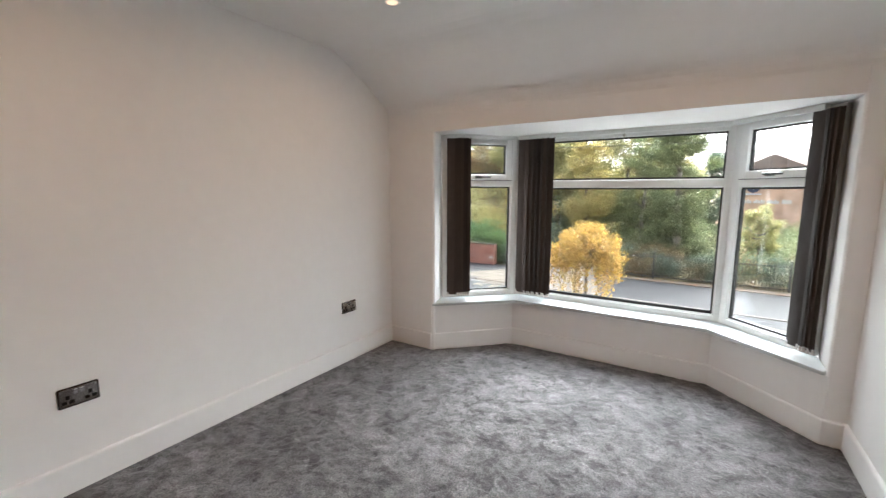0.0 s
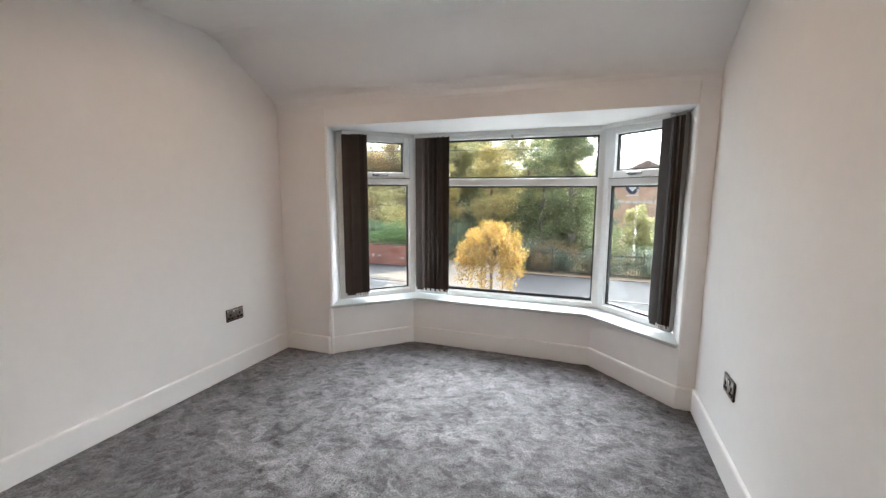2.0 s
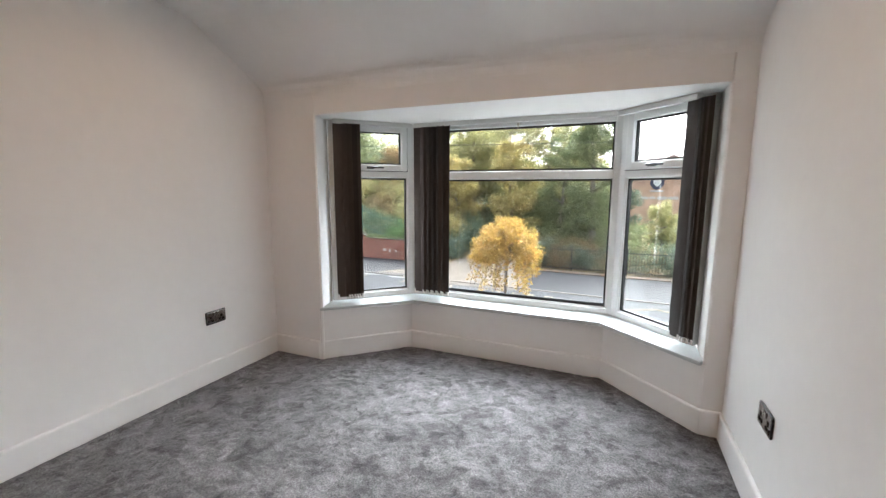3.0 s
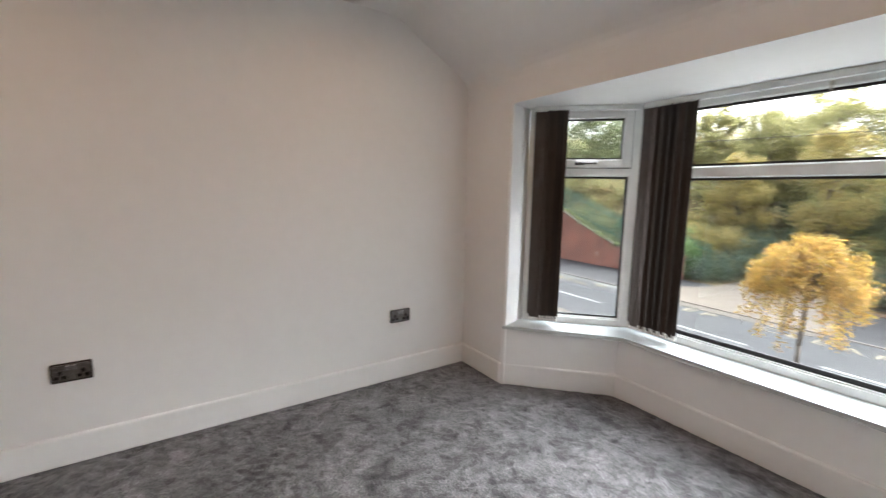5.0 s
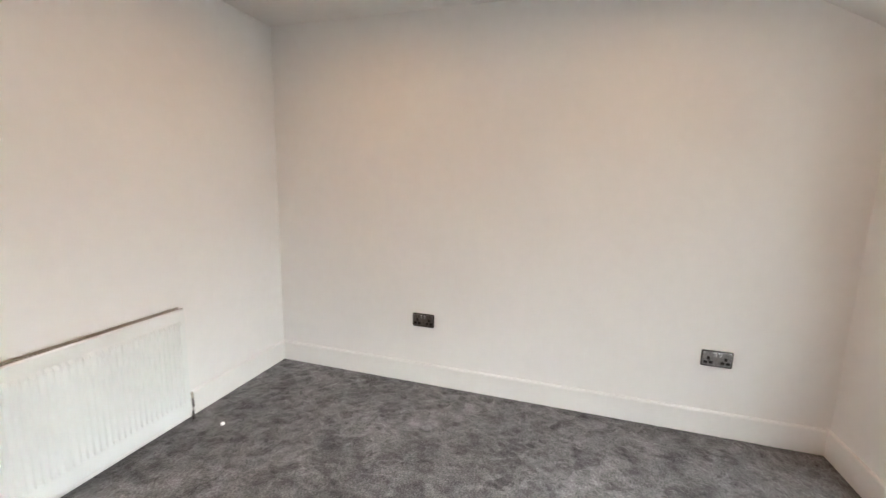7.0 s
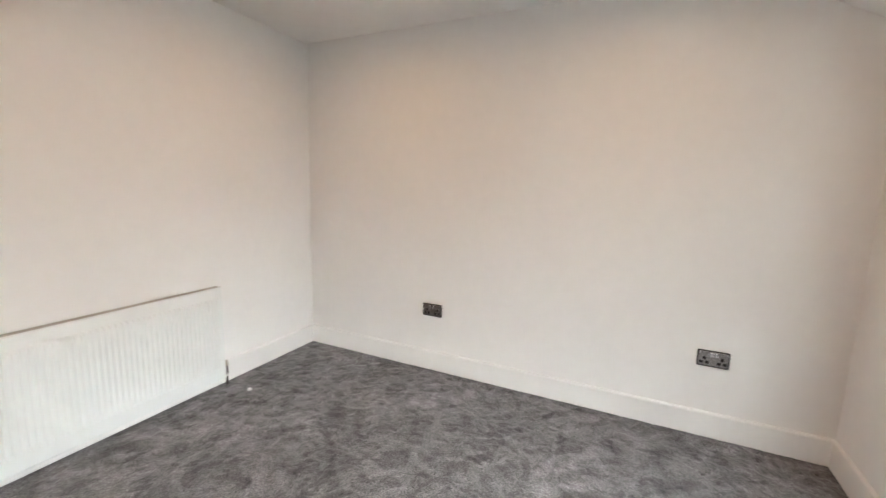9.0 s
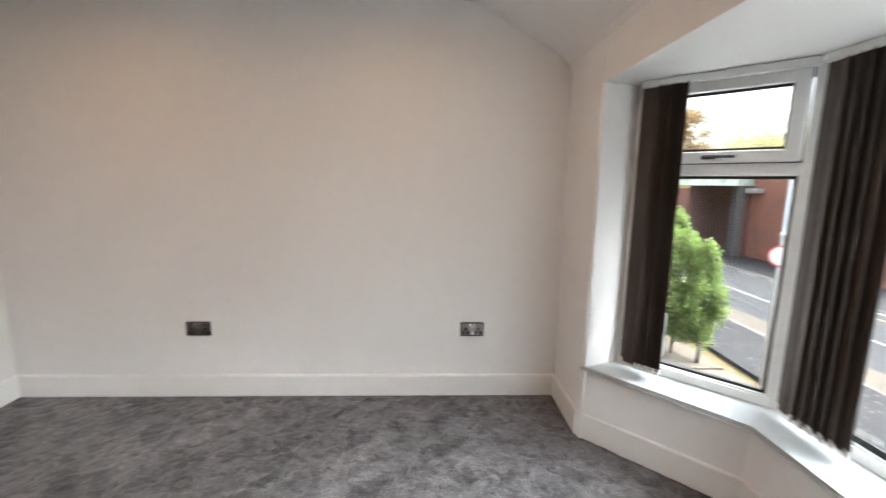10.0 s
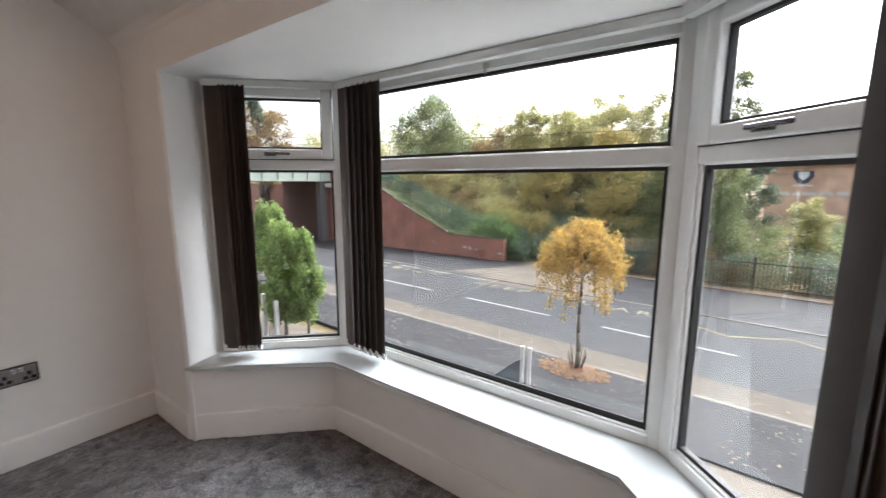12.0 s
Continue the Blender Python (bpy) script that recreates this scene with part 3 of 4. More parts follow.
def double_socket():
    """A switched double socket: metal plate, two sets of pin holes, two rockers."""
    ob = thing("wall_socket", Matrix(), "polished black nickel double socket with two rocker switches on the wall", "wall socket", "sockets")
    part("back_plate", rounded_plate(bmesh.new(), 0.146, 0.087, 0.003), M_BLACK, ob)
    part("rim", rounded_plate(bmesh.new(), 0.152, 0.092, 0.0055, y0=-0.003), M_GUN, ob, "dark bevelled rim")
    part("plate", rounded_plate(bmesh.new(), 0.139, 0.079, 0.0012, 0.006, y0=-0.0084), M_NICKEL, ob, "polished metal front plate")
    for sx in (-0.041, 0.041):
        part("insert", rounded_plate(bmesh.new(), 0.052, 0.047, 0.0004, 0.004, -0.0095), M_NICKEL, ob).location = (sx, 0, -0.011)
        for dx, dz, w, h in ((0, 0.022, 0.0135, 0.0180), (-0.0135, -0.001, 0.0175, 0.0150), (0.0135, -0.001, 0.0175, 0.0150)):
            part("pin_hole", boxed(-w / 2, -0.0114, -h / 2, w / 2, -0.0100, h / 2), M_BLACK, ob).location = (sx + dx, 0, -0.020 + dz)
    for sx in (-0.0115, 0.0115):
        sw = part("rocker", box(bmesh.new(), -0.0085, -0.0140, -0.012, 0.0085, -0.0090, 0.012, 0.002), M_CHROME, ob, "small chrome rocker switch")
        sw.location, sw.rotation_euler = (sx, 0, 0.024), (radians(5), 0, 0)
    for sx in (-0.063, 0.063):
        part("screw", tubed((sx, -0.0094, 0.030), (sx, -0.0108, 0.030), 0.0035, None, 8), M_CHROME, ob)
    return ob


sock = double_socket()
sock.matrix_world = pose(WX0, -0.532, 0.447, 0, 0, 90)
copy_thing(sock, pose(WX0, -2.243, 0.448, 0, 0, 90))
copy_thing(sock, pose(WX1, -0.602, 0.442, 0, 0, -90))

# ---- radiator on the back wall ----
RX0, RX1, RZ0, RZ1, RY = 0.868, 2.07, 0.052, 0.662, WYB + 0.072


def radiator():
    ob = thing("radiator", SQUARE, "white enamelled panel radiator with upright flutes on the back wall", "radiator")
    bm = bmesh.new()
    # front panel: plain margin with rows of shallow upright flutes
    z_rows = [(RZ0, 0), (RZ0 + 0.006, 0.006), (RZ0 + 0.076, 0.008), (RZ0 + 0.096, 0.017), (RZ1 - 0.078, 0.017), (RZ1 - 0.060, 0.008), (RZ1 - 0.006, 0.007), (RZ1, 0)]
    xs = [(RX0, -1), (RX0 + 0.008, 0)]
    x = RX0 + 0.028
    while x + 0.034 < RX1 - 0.02:
        xs += [(x, 0), (x + 0.005, 1), (x + 0.0155, 1), (x + 0.0205, 0)]
        x += 0.0268
    xs += [(RX1 - 0.008, 0), (RX1, -1)]
    grid = []
    for px, lift in xs:
        col = []
        for pz, dep in z_rows:
            out = min(dep, 0.008) if lift <= 0 else dep
            if lift < 0:
                out = 0.0
            col.append(bm.verts.new((px, RY + out - 0.012, pz)))
        grid.append(col)
    for i in range(len(grid) - 1):
        for k in range(len(z_rows) - 1):
            bm.faces.new((grid[i][k], grid[i + 1][k], grid[i + 1][k + 1], grid[i][k + 1]))
    panel = part("front_panel", bm, M_RAD, ob)
    bv = panel.modifiers.new("thick", "SOLIDIFY")
    bv.thickness = 0.006
    bv.offset = 0
    part("rear_panel", boxed(RX0 + 0.01, WYB + 0.022, RZ0 + 0.01, RX1 - 0.01, WYB + 0.032, RZ1 - 0.012), M_RAD, ob)
    for sx in (RX0 + 0.0006, RX1 - 0.0036):
        part("side_panel", boxed(sx, WYB + 0.020, RZ0 + 0.02, sx + 0.003, RY - 0.010, RZ1 - 0.004, 0.0), M_RAD, ob)
    bm = bmesh.new()
    for gy in (WYB + 0.020, RY - 0.016):
        box(bm, RX0, gy, RZ1 - 0.010, RX1, gy + 0.005, RZ1 + 0.003)
    gx = RX0 + 0.01
    while gx < RX1 - 0.01:
        box(bm, gx, WYB + 0.025, RZ1 - 0.006, gx + 0.004, RY - 0.016, RZ1 - 0.001)
        gx += 0.0145
    part("top_grille", bm, M_GRILLE, ob, "slatted metal top grille")
    part("convector", boxed(RX0 + 0.03, WYB + 0.033, RZ0 + 0.04, RX1 - 0.03, RY - 0.024, RZ1 - 0.05), M_GRILLE, ob)
    for bx in (RX0 + 0.18, RX1 - 0.18):
        part("bracket", boxed(bx - 0.02, WYB - 0.001, RZ0 + 0.08, bx + 0.02, WYB + 0.023, RZ1 - 0.08), M_GALV, ob)
    # lockshield valve and its tail into the floor
    vx, vy = RX0 - 0.022, WYB + 0.046
    bm = tubed((vx, vy, 0.0), (vx, vy, 0.085), 0.0075, None, 12)
    part("pipe", bm, M_CHROME, ob, "chrome pipe tail", True)
    bm = tubed((vx, vy, 0.075), (vx, vy, 0.100), 0.013, None, 6)
    tube(bm, (vx, vy, 0.100), (vx, vy, 0.128), 0.011, 0.010, 12)
    tube(bm, (vx, vy, 0.112), (RX0 + 0.03, vy, 0.112), 0.010, None, 10)
    tube(bm, (vx + 0.010, vy, 0.112), (vx + 0.018, vy, 0.112), 0.014, None, 6)
    part("valve", bm, M_CHROME, ob, "chrome lockshield valve")
    part("valve_cap", tubed((vx, vy, 0.128), (vx, vy, 0.162), 0.0115, 0.008, 12), M_GRILLE, ob, "dull metal cap")
    return ob


radiator()

# scrap of clear plastic left lying on the carpet
bm = bmesh.new()
bmesh.ops.create_icosphere(bm, subdivisions=2, radius=0.013)
for v in bm.verts:
    v.co = Vector((v.co.x * 1.1, v.co.y * 0.8, v.co.z * 0.75 + 0.008)) + 0.004 * noise.noise_vector(v.co * 90)
tube(bm, (0, 0, 0.010), (0.016, 0.006, 0.018), 0.005, 0.004, 8)
scrap = tagged(mesh_ob("plastic_scrap", bm, M_BEAD, None, True), "small scrap of clear white plastic on the carpet", "litter")
scrap.location = (0.838, -3.113, 0)

# ---- ceiling downlights ----


def downlight():
    ob = thing("downlight", Matrix(), "small round recessed ceiling spotlight glowing warm, two of the four added unseen", "ceiling light", "downlights")
    bm = bmesh.new()
    prof = [(0.030, 0.004), (0.033, -0.004), (0.040, -0.006), (0.0445, -0.003), (0.045, 0.001)]
    n = 28
    rings = [[bm.verts.new((r * math.cos(2 * math.pi * i / n), r * math.sin(2 * math.pi * i / n), z)) for i in range(n)] for r, z in prof]
    for a, b in zip(rings, rings[1:]):
        for i in range(n):
            bm.faces.new((a[i], a[(i + 1) % n], b[(i + 1) % n], b[i]))
    part("bezel", bm, M_UPVC, ob, "white bezel", True)
    part("lens", tubed((0, 0, -0.0015), (0, 0, 0.001), 0.0325, None, 24), M_LIGHT, ob, "glowing warm lens")
    return ob


spot = downlight()
# Fittings for all four lamps, the added right-hand pair included.
for i, (lx, ly) in enumerate(DOWNLIGHTS):
    if i == 0:
        spot.matrix_world = pose(lx, ly, CEIL - 0.002)
    else:
        copy_thing(spot, pose(lx, ly, CEIL - 0.002))

# ---- outside: ground, road and pavements ----
G = -2.9                                                       # street level under the bedroom floor
LEAN = -0.047                                                  # the street runs a little askew to the house


def rd(x, v):
    """A point of the street: x along it, v across it from the house."""
    return (x, v + LEAN * x)


def smooth01(a, b, t):
    u = min(1.0, max(0.0, (t - a) / (b - a)))
    return u * u * (3 - 2 * u)


def height(x, y):
    """The lie of the land: a railway bank beyond the street, on the side of the bridge."""
    foot = 19.6 + max(0.0, -22 - x) * 0.42
    up = smooth01(foot, foot + 9, y) * smooth01(-5, -13, x) * 4.7
    up += smooth01(21, 30, y) * 0.9 * (1 - smooth01(-5, -13, x))
    return G - 0.03 + up + (0.12 * noise.noise(Vector((x * 0.4, y * 0.4, 0))) if y > 20.5 else 0)


bm = bmesh.new()
gxs = [-900, -300, -120, -70] + [-55 + 1.5 * i for i in range(60)] + [45, 70, 120, 300, 900]
gys = [-900, -300, -100, -40, -10, 0, 6, 12, 17, 18.9] + [19.5 + 0.75 * i for i in range(34)] + [48, 55, 70, 120, 300, 900]
gv = [[bm.verts.new((x, y, height(x, y))) for y in gys] for x in gxs]
for i in range(len(gxs) - 1):
    for j in range(len(gys) - 1):
        bm.faces.new((gv[i][j], gv[i + 1][j], gv[i + 1][j + 1], gv[i][j + 1]))
structure("ground", bm, M_SOIL, "rough grass and bare soil rising to a bank", "ground", True)


def strip(name, v0, v1, z0, z1, material, label, category, x0=-60.0, x1=40.0):
    a, b, c, d = rd(x0, v0), rd(x1, v0), rd(x1, v1), rd(x0, v1)
    return structure(name, prism(bmesh.new(), [a, b, c, d], z0, z1), material, label, category)


strip("road", 8.49, 14.62, G - 0.3, G - 0.02, M_ASPHALT, "grey asphalt road with worn markings", "road")
strip("pavement", 6.3, 8.36, G - 0.3, G + 0.07, M_FOOTWAY, "dark asphalt pavement scattered with fallen leaves", "pavement")
strip("road_edge", 8.495, 9.6, G - 0.02, G - 0.015, M_GUTTER, "brownish leaf-strewn gutter along the kerb", "road")
far = [rd(-60, 14.75), rd(40, 14.75), (40, 19.15), (-22, 19.15), (-60, 34.0)]
structure("pavement_far", prism(bmesh.new(), far, G - 0.3, G), M_FOOTWAY, "wide grey asphalt pavement across the street", "pavement")
structure("front_garden", boxed(-6.3, 1.0, G - 0.3, 12.0, 6.25, G + 0.03), M_PATH, "paved front garden of the house", "ground")
structure("driveway", prism(bmesh.new(), [rd(-6.9, 14.615), rd(-0.9, 14.615), (-2.2, 19.4), (-3.4, 30.0), (-5.6, 30.0), (-6.1, 19.4)], G - 0.25, G + 0.008), M_PATH, "tan gravelly driveway leading off the street", "driveway")
structure("driveway_mouth", prism(bmesh.new(), [rd(-6.2, 14.05), rd(-1.5, 14.05), rd(-0.9, 14.614), rd(-6.9, 14.614)], G - 0.1, G - 0.014), M_GUTTER, "worn tan asphalt where the driveway meets the road", "driveway")
structure("verge", prism(bmesh.new(), [(-2.0, 18.9), (40, 17.4), (40, 19.1), (-2.0, 19.35)], G - 0.2, G + 0.030), M_PATH, "pale leaf-covered verge below the railings", "verge")
drop = structure("pavement_drop", prism(bmesh.new(), [rd(-8.6, 14.9), rd(-6.7, 15.1), (-6.3, 18.4), (-7.2, 17.2)], G - 0.1, G + 0.005), M_PATH, "pale paved crossing beside the driveway", "pavement")

# kerb stones
kerb_src = None


def kerb_run(parent_name, v, x0, x1, top):
    global kerb_src
    row = thing(parent_name, Matrix(), "row of pale concrete kerb stones along the street", "kerb", kind="structure")
    n = int((x1 - x0) / 0.92)
    turn = Matrix.Rotation(math.atan(LEAN), 4, "Z")
    for i in range(n):
        x = x0 + 0.92 * i
        p = rd(x, v)
        m = Matrix.Translation((p[0], p[1], top)) @ turn
        if kerb_src is None:
            kerb_src = part("kerb_stone", box(bmesh.new(), 0, -0.062, -0.26, 0.912, 0.062, 0.0, 0.012, 1), M_KERB, row)
            kerb_src.matrix_basis = m
        else:
            shared("kerb_stone", kerb_src, row, m)


kerb_run("kerb_near", 8.425, -30, 14, G + 0.075)
kerb_run("kerb_far", 14.685, -30, -6.9, G + 0.010)
kerb_run("kerb_far", 14.685, -0.9, 14, G + 0.010)

# road markings


def mark(name, x0, x1, v0, v1, material, label):
    a, b, c, d = rd(x0, v0), rd(x1, v0), rd(x1, v1), rd(x0, v1)
    return structure(name, prism(bmesh.new(), [a, b, c, d], G - 0.02, G - 0.0135), material, label, "road marking")


for i in range(-6, 6):
    x0 = -5.45 + 4.98 * i
    mark("centre_line", x0, x0 + 3.35, 11.465, 11.55, M_WHITE, "white dash of the broken centre line")
for i in range(-5, 4):
    x0 = -9.6 + 2.05 * i
    if not -7.2 < x0 < -0.5:
        mark("edge_line", x0, x0 + 1.35, 14.30, 14.38, M_WHITE, "thin worn white edge dash by the far kerb")


def lettering(text, x, v, size, stretch, material, label):
    cu = bpy.data.curves.new("road_lettering", "FONT")
    cu.body, cu.size, cu.extrude = text, size, 0.003
    cu.space_character = 1.35
    tmp = bpy.data.objects.new("tmp", cu)
    me = bpy.data.meshes.new_from_object(tmp)
    bpy.data.objects.remove(tmp)
    me.materials.append(material)
    ob = tagged(new("road_lettering", me), label, "road marking", kind="structure")
    p = rd(x, v)
    ob.matrix_world = Matrix.Translation((p[0], p[1], G - 0.014)) @ Matrix.Rotation(math.atan(LEAN), 4, "Z") @ Matrix.Diagonal((stretch, 1, 1, 1))


lettering("KEEP", -6.45, 13.44, 0.68, 1.40, M_LETTER, "worn pale yellow KEEP lettering on the road")
lettering("CLEAR", -2.62, 13.44, 0.68, 1.28, M_LETTER, "worn pale yellow CLEAR lettering on the road")


def zigzag(x0, n, v0, v1, step):
    bm = bmesh.new()
    pts = [rd(x0 + step * i, v0 if i % 2 else v1) for i in range(n)]
    for a, b in zip(pts, pts[1:]):
        d = (Vector(b) - Vector(a)).normalized()
        nrm = Vector((-d.y, d.x)) * 0.05
        A, B = Vector(a), Vector(b)
        prism(bm, [tuple(A - nrm), tuple(B - nrm), tuple(B + nrm), tuple(A + nrm)], G - 0.02, G - 0.0125)
    structure("zigzag_line", bm, M_YELLOW, "worn yellow zigzag line by the kerb", "road marking")


zigzag(1.1, 9, 12.95, 13.75, 1.5)
for k, (bx, bw, bv, bh) in enumerate(((-12.9, 0.9, 13.65, 0.12), (-11.6, 0.55, 13.62, 0.4), (-10.7, 0.14, 13.6, 0.45), (-10.2, 0.7, 13.6, 0.12), (-9.2, 0.6, 13.95, 0.12))):
    mark("worn_lettering", bx, bx + bw, bv, bv + bh, M_YELLOW, "worn yellow marking, too faded to read")

# ---- foliage ----


def leaves(name, centres, spread, count, size, material, seed, parent=None, droop=0.0):
    """Thousands of small bent leaves gathered in clumps round the centres."""
    r = np.random.RandomState(seed)
    c = np.asarray(centres, float)
    pick = r.randint(0, len(c), count)
    off = r.normal(0, 1, (count, 3))
    off /= np.linalg.norm(off, axis=1)[:, None] + 1e-9
    off *= 1.18 * (r.rand(count, 1) ** 0.68) * np.asarray(spread, float)
    p = c[pick] + off
    if droop:
        p[:, 2] -= droop * r.rand(count) ** 2
    a = r.normal(0, 1, (count, 3))
    a[:, 2] *= 0.6
    a /= np.linalg.norm(a, axis=1)[:, None]
    b = np.cross(a, r.normal(0, 1, (count, 3)))
    b /= np.linalg.norm(b, axis=1)[:, None]
    s = size * (0.6 + 0.8 * r.rand(count, 1))
    nrm = np.cross(a, b) * s * 0.18
    v = np.empty((count, 4, 3))
    v[:, 0], v[:, 2] = p - a * s * 0.62, p + a * s * 0.62
    v[:, 1], v[:, 3] = p - b * s * 0.36 + nrm, p + b * s * 0.36 + nrm
    idx = np.arange(count * 4).reshape(-1, 4)
    tri = np.empty((count * 2, 3), int)
    tri[0::2], tri[1::2] = idx[:, [0, 1, 2]], idx[:, [0, 2, 3]]
    me = bpy.data.meshes.new(name)
    me.from_pydata(v.reshape(-1, 3), [], tri)
    me.materials.append(material)
    ob = new(name, me)
    ob.parent = parent
    return ob


def limbs(bm, base, top, r0, spread, n, rnd, low=0.35):
    """A wavering tapered trunk with limbs rising out of it; returns the limb ends."""
    ends = []
    base, top = Vector(base), Vector(top)
    pts = [base.lerp(top, k / 5) + Vector((rnd.uniform(-1, 1), rnd.uniform(-1, 1), 0)) * (0.02 * (top - base).length * (k > 0)) for k in range(6)]
    for k in range(5):
        tube(bm, pts[k], pts[k + 1], r0 * (1 - 0.17 * k), r0 * (1 - 0.17 * (k + 1)), 8)
    for i in range(n):
        t = low + (0.95 - low) * i / max(1, n - 1)
        p = pts[min(4, int(t * 5))].lerp(pts[min(5, int(t * 5) + 1)], t * 5 - int(t * 5))
        ang = i * 2.4 + rnd.uniform(-0.4, 0.4)
        out = Vector((math.cos(ang), math.sin(ang), rnd.uniform(0.3, 0.9))) * spread * rnd.uniform(0.55, 0.95) * (1.15 - 0.6 * t)
        mid = p + out * 0.5 + Vector((0, 0, -0.06 * spread))
        tube(bm, p, mid, r0 * 0.42, r0 * 0.28, 6)
        tube(bm, mid, p + out, r0 * 0.28, r0 * 0.08, 5)
        ends.append(tuple(p + out))
        ends.append(tuple(mid + out * 0.2))
    return ends


def tree(x, y, top, r, material, label, seed, count=5000, size=0.2, sparse=1.0, low=0.3, squash=1.0, z0=None, clumps=26):
    """A tree with its foot on the land, its crown reaching the height top."""
    rnd = random.Random(seed)
    g = height(x, y) if z0 is None else z0
    h = top - g
    ob = thing("tree", pose(x, y, g - 0.05), label, "tree")
    bm = bmesh.new()
    ends = limbs(bm, (0, 0, 0), (0, 0, h * 0.86), 0.022 * h + 0.02, r, 12, rnd, low)
    part("trunk", bm, M_BARK, ob, "grey bark trunk and limbs", True)
    cs = list(ends)
    mid = h * (low + 1.0) / 2
    half = h * (1.0 - low) / 2
    for _ in range(clumps):
        a, u = rnd.uniform(0, 2 * math.pi), rnd.uniform(-1, 1)
        rr = r * math.sqrt(max(0.0, 1 - u * u)) * rnd.uniform(0.55, 0.98)
        cs.append((rr * math.cos(a), rr * math.sin(a), mid + half * u * 0.92 * squash))
    sp = r * 0.30 * sparse
    part_ob = leaves("crown", cs, (sp, sp, sp * 0.75), int(count * 3.0), size * 0.6, material, seed, ob)
    return ob


# the street tree: a small weeping crown of amber leaves
def weeping_tree():
    rnd = random.Random(11)
    ob = thing("street_tree", pose(-0.08, 8.12, G + 0.06), "small weeping street tree with amber autumn leaves and a thin trunk", "tree")
    bm = bmesh.new()
    H = 3.47
    pts = [Vector((0.02 * math.sin(k * 1.7), 0.02 * math.cos(k * 2.1), H * 0.74 * k / 6)) for k in range(7)]
    for k in range(6):
        tube(bm, pts[k], pts[k + 1], 0.050 - 0.004 * k, 0.046 - 0.004 * k, 10)
    cs = []
    for i in range(40):
        a = i * 2.399 + rnd.uniform(-0.3, 0.3)
        reach = rnd.uniform(0.35, 0.98)
        p0 = pts[5].lerp(pts[6], rnd.random())
        p1 = p0 + Vector((math.cos(a) * reach * 0.45, math.sin(a) * reach * 0.45, rnd.uniform(0.35, 0.70)))
        p2 = p0 + Vector((math.cos(a) * reach * 0.85, math.sin(a) * reach * 0.85, rnd.uniform(0.15, 0.50)))
        tip = Vector((math.cos(a) * reach * 1.02, math.sin(a) * reach * 1.02, H * rnd.uniform(0.33, 0.68)))
        tube(bm, p0, p1, 0.018, 0.012, 6)
        tube(bm, p1, p2, 0.012, 0.008, 5)
        tube(bm, p2, tip, 0.008, 0.003, 5)
        for q, w in ((p1, 2), (p2, 2)):
            cs += [tuple(q)] * w
        for f in (0.2, 0.45, 0.7, 0.92)[: 4 if i % 2 else 3]:
            cs.append(tuple(p2.lerp(tip, f)))
    for _ in range(120):
        a, u = rnd.uniform(0, 2 * math.pi), rnd.uniform(0.0, 1) ** 0.8
        rr = 0.92 * math.sqrt(1 - u * u) * rnd.uniform(0.85, 1.05)
        cs.append((rr * math.cos(a), rr * math.sin(a), H * 0.66 + (H * 0.30) * u))
    part("trunk", bm, M_BARK, ob, "thin grey trunk with drooping twigs", True)
    leaves("crown", cs, (0.15, 0.15, 0.15), 15000, 0.043, L_ORANGE, 5, ob)
    return ob


weeping_tree()
bm = bmesh.new()
rnd = random.Random(8)
for k in range(14):
    a = rnd.uniform(0, 6.28)
    tube(bm, (-0.1 + 0.12 * math.cos(a), 8.12 + 0.12 * math.sin(a), G + 0.06), (-0.1 + 0.22 * math.cos(a), 8.12 + 0.22 * math.sin(a), G + rnd.uniform(0.3, 0.62)), 0.014, 0.006, 6)
tagged(mesh_ob("tree_suckers", bm, M_BARK), "thin bare shoots sprouting round the street tree's foot", "shoots", kind="stuff")


def litter(name, count, where, size, material, seed, label):
    """Fallen leaves lying flat on the ground; where gives x, y, z from two random numbers."""
    r = np.random.RandomState(seed)
    verts, tris = [], []
    for i in range(count):
        x, y, z = where(r.rand(), r.rand(), r)
        a, s = r.rand() * 6.28, size * (0.6 + 0.8 * r.rand())
        ca, sa = math.cos(a) * s, math.sin(a) * s
        zz = z + 0.006 + 0.012 * r.rand()
        k = len(verts)
        verts += [(x - ca, y - sa, zz), (x + sa * 0.5, y - ca * 0.5, zz + 0.006 * r.rand()), (x + ca, y + sa, zz + 0.02 * r.rand()), (x - sa * 0.5, y + ca * 0.5, zz)]
        tris += [(k, k + 1, k + 2), (k, k + 2, k + 3)]
    me = bpy.data.meshes.new(name)
    me.from_pydata(verts, [], tris)
    me.materials.append(material)
    return tagged(new(name, me), label, "fallen leaves", kind="stuff")


def round_tree(u, v, r):
    a, d = u * 6.283, 0.74 * v ** 0.6
    return -0.1 + d * math.cos(a) * 1.1, 7.95 + d * math.sin(a) * 0.62, G + 0.07


def on_pavement(u, v, r):
    x = -14 + 22 * u
    return (*rd(x, 6.4 + 1.95 * v), G + 0.07)


def in_gutter(u, v, r):
    x = -14 + 24 * u
    return (*rd(x, 8.5 + 0.9 * v * v), G - 0.02)


def on_verge(u, v, r):
    x = -2 + 18 * u
    return x, 18.7 + 0.6 * v - 0.045 * x, G + 0.030


litter("leaf_litter", 900, round_tree, 0.045, L_FALLEN, 3, "orange fallen leaves heaped round the street tree")
litter("leaf_litter", 1300, on_pavement, 0.034, L_PALE, 4, "pale fallen leaves scattered on the pavement")
litter("leaf_litter", 900, in_gutter, 0.030, L_PALE, 6, "brown leaves washed along the gutter")
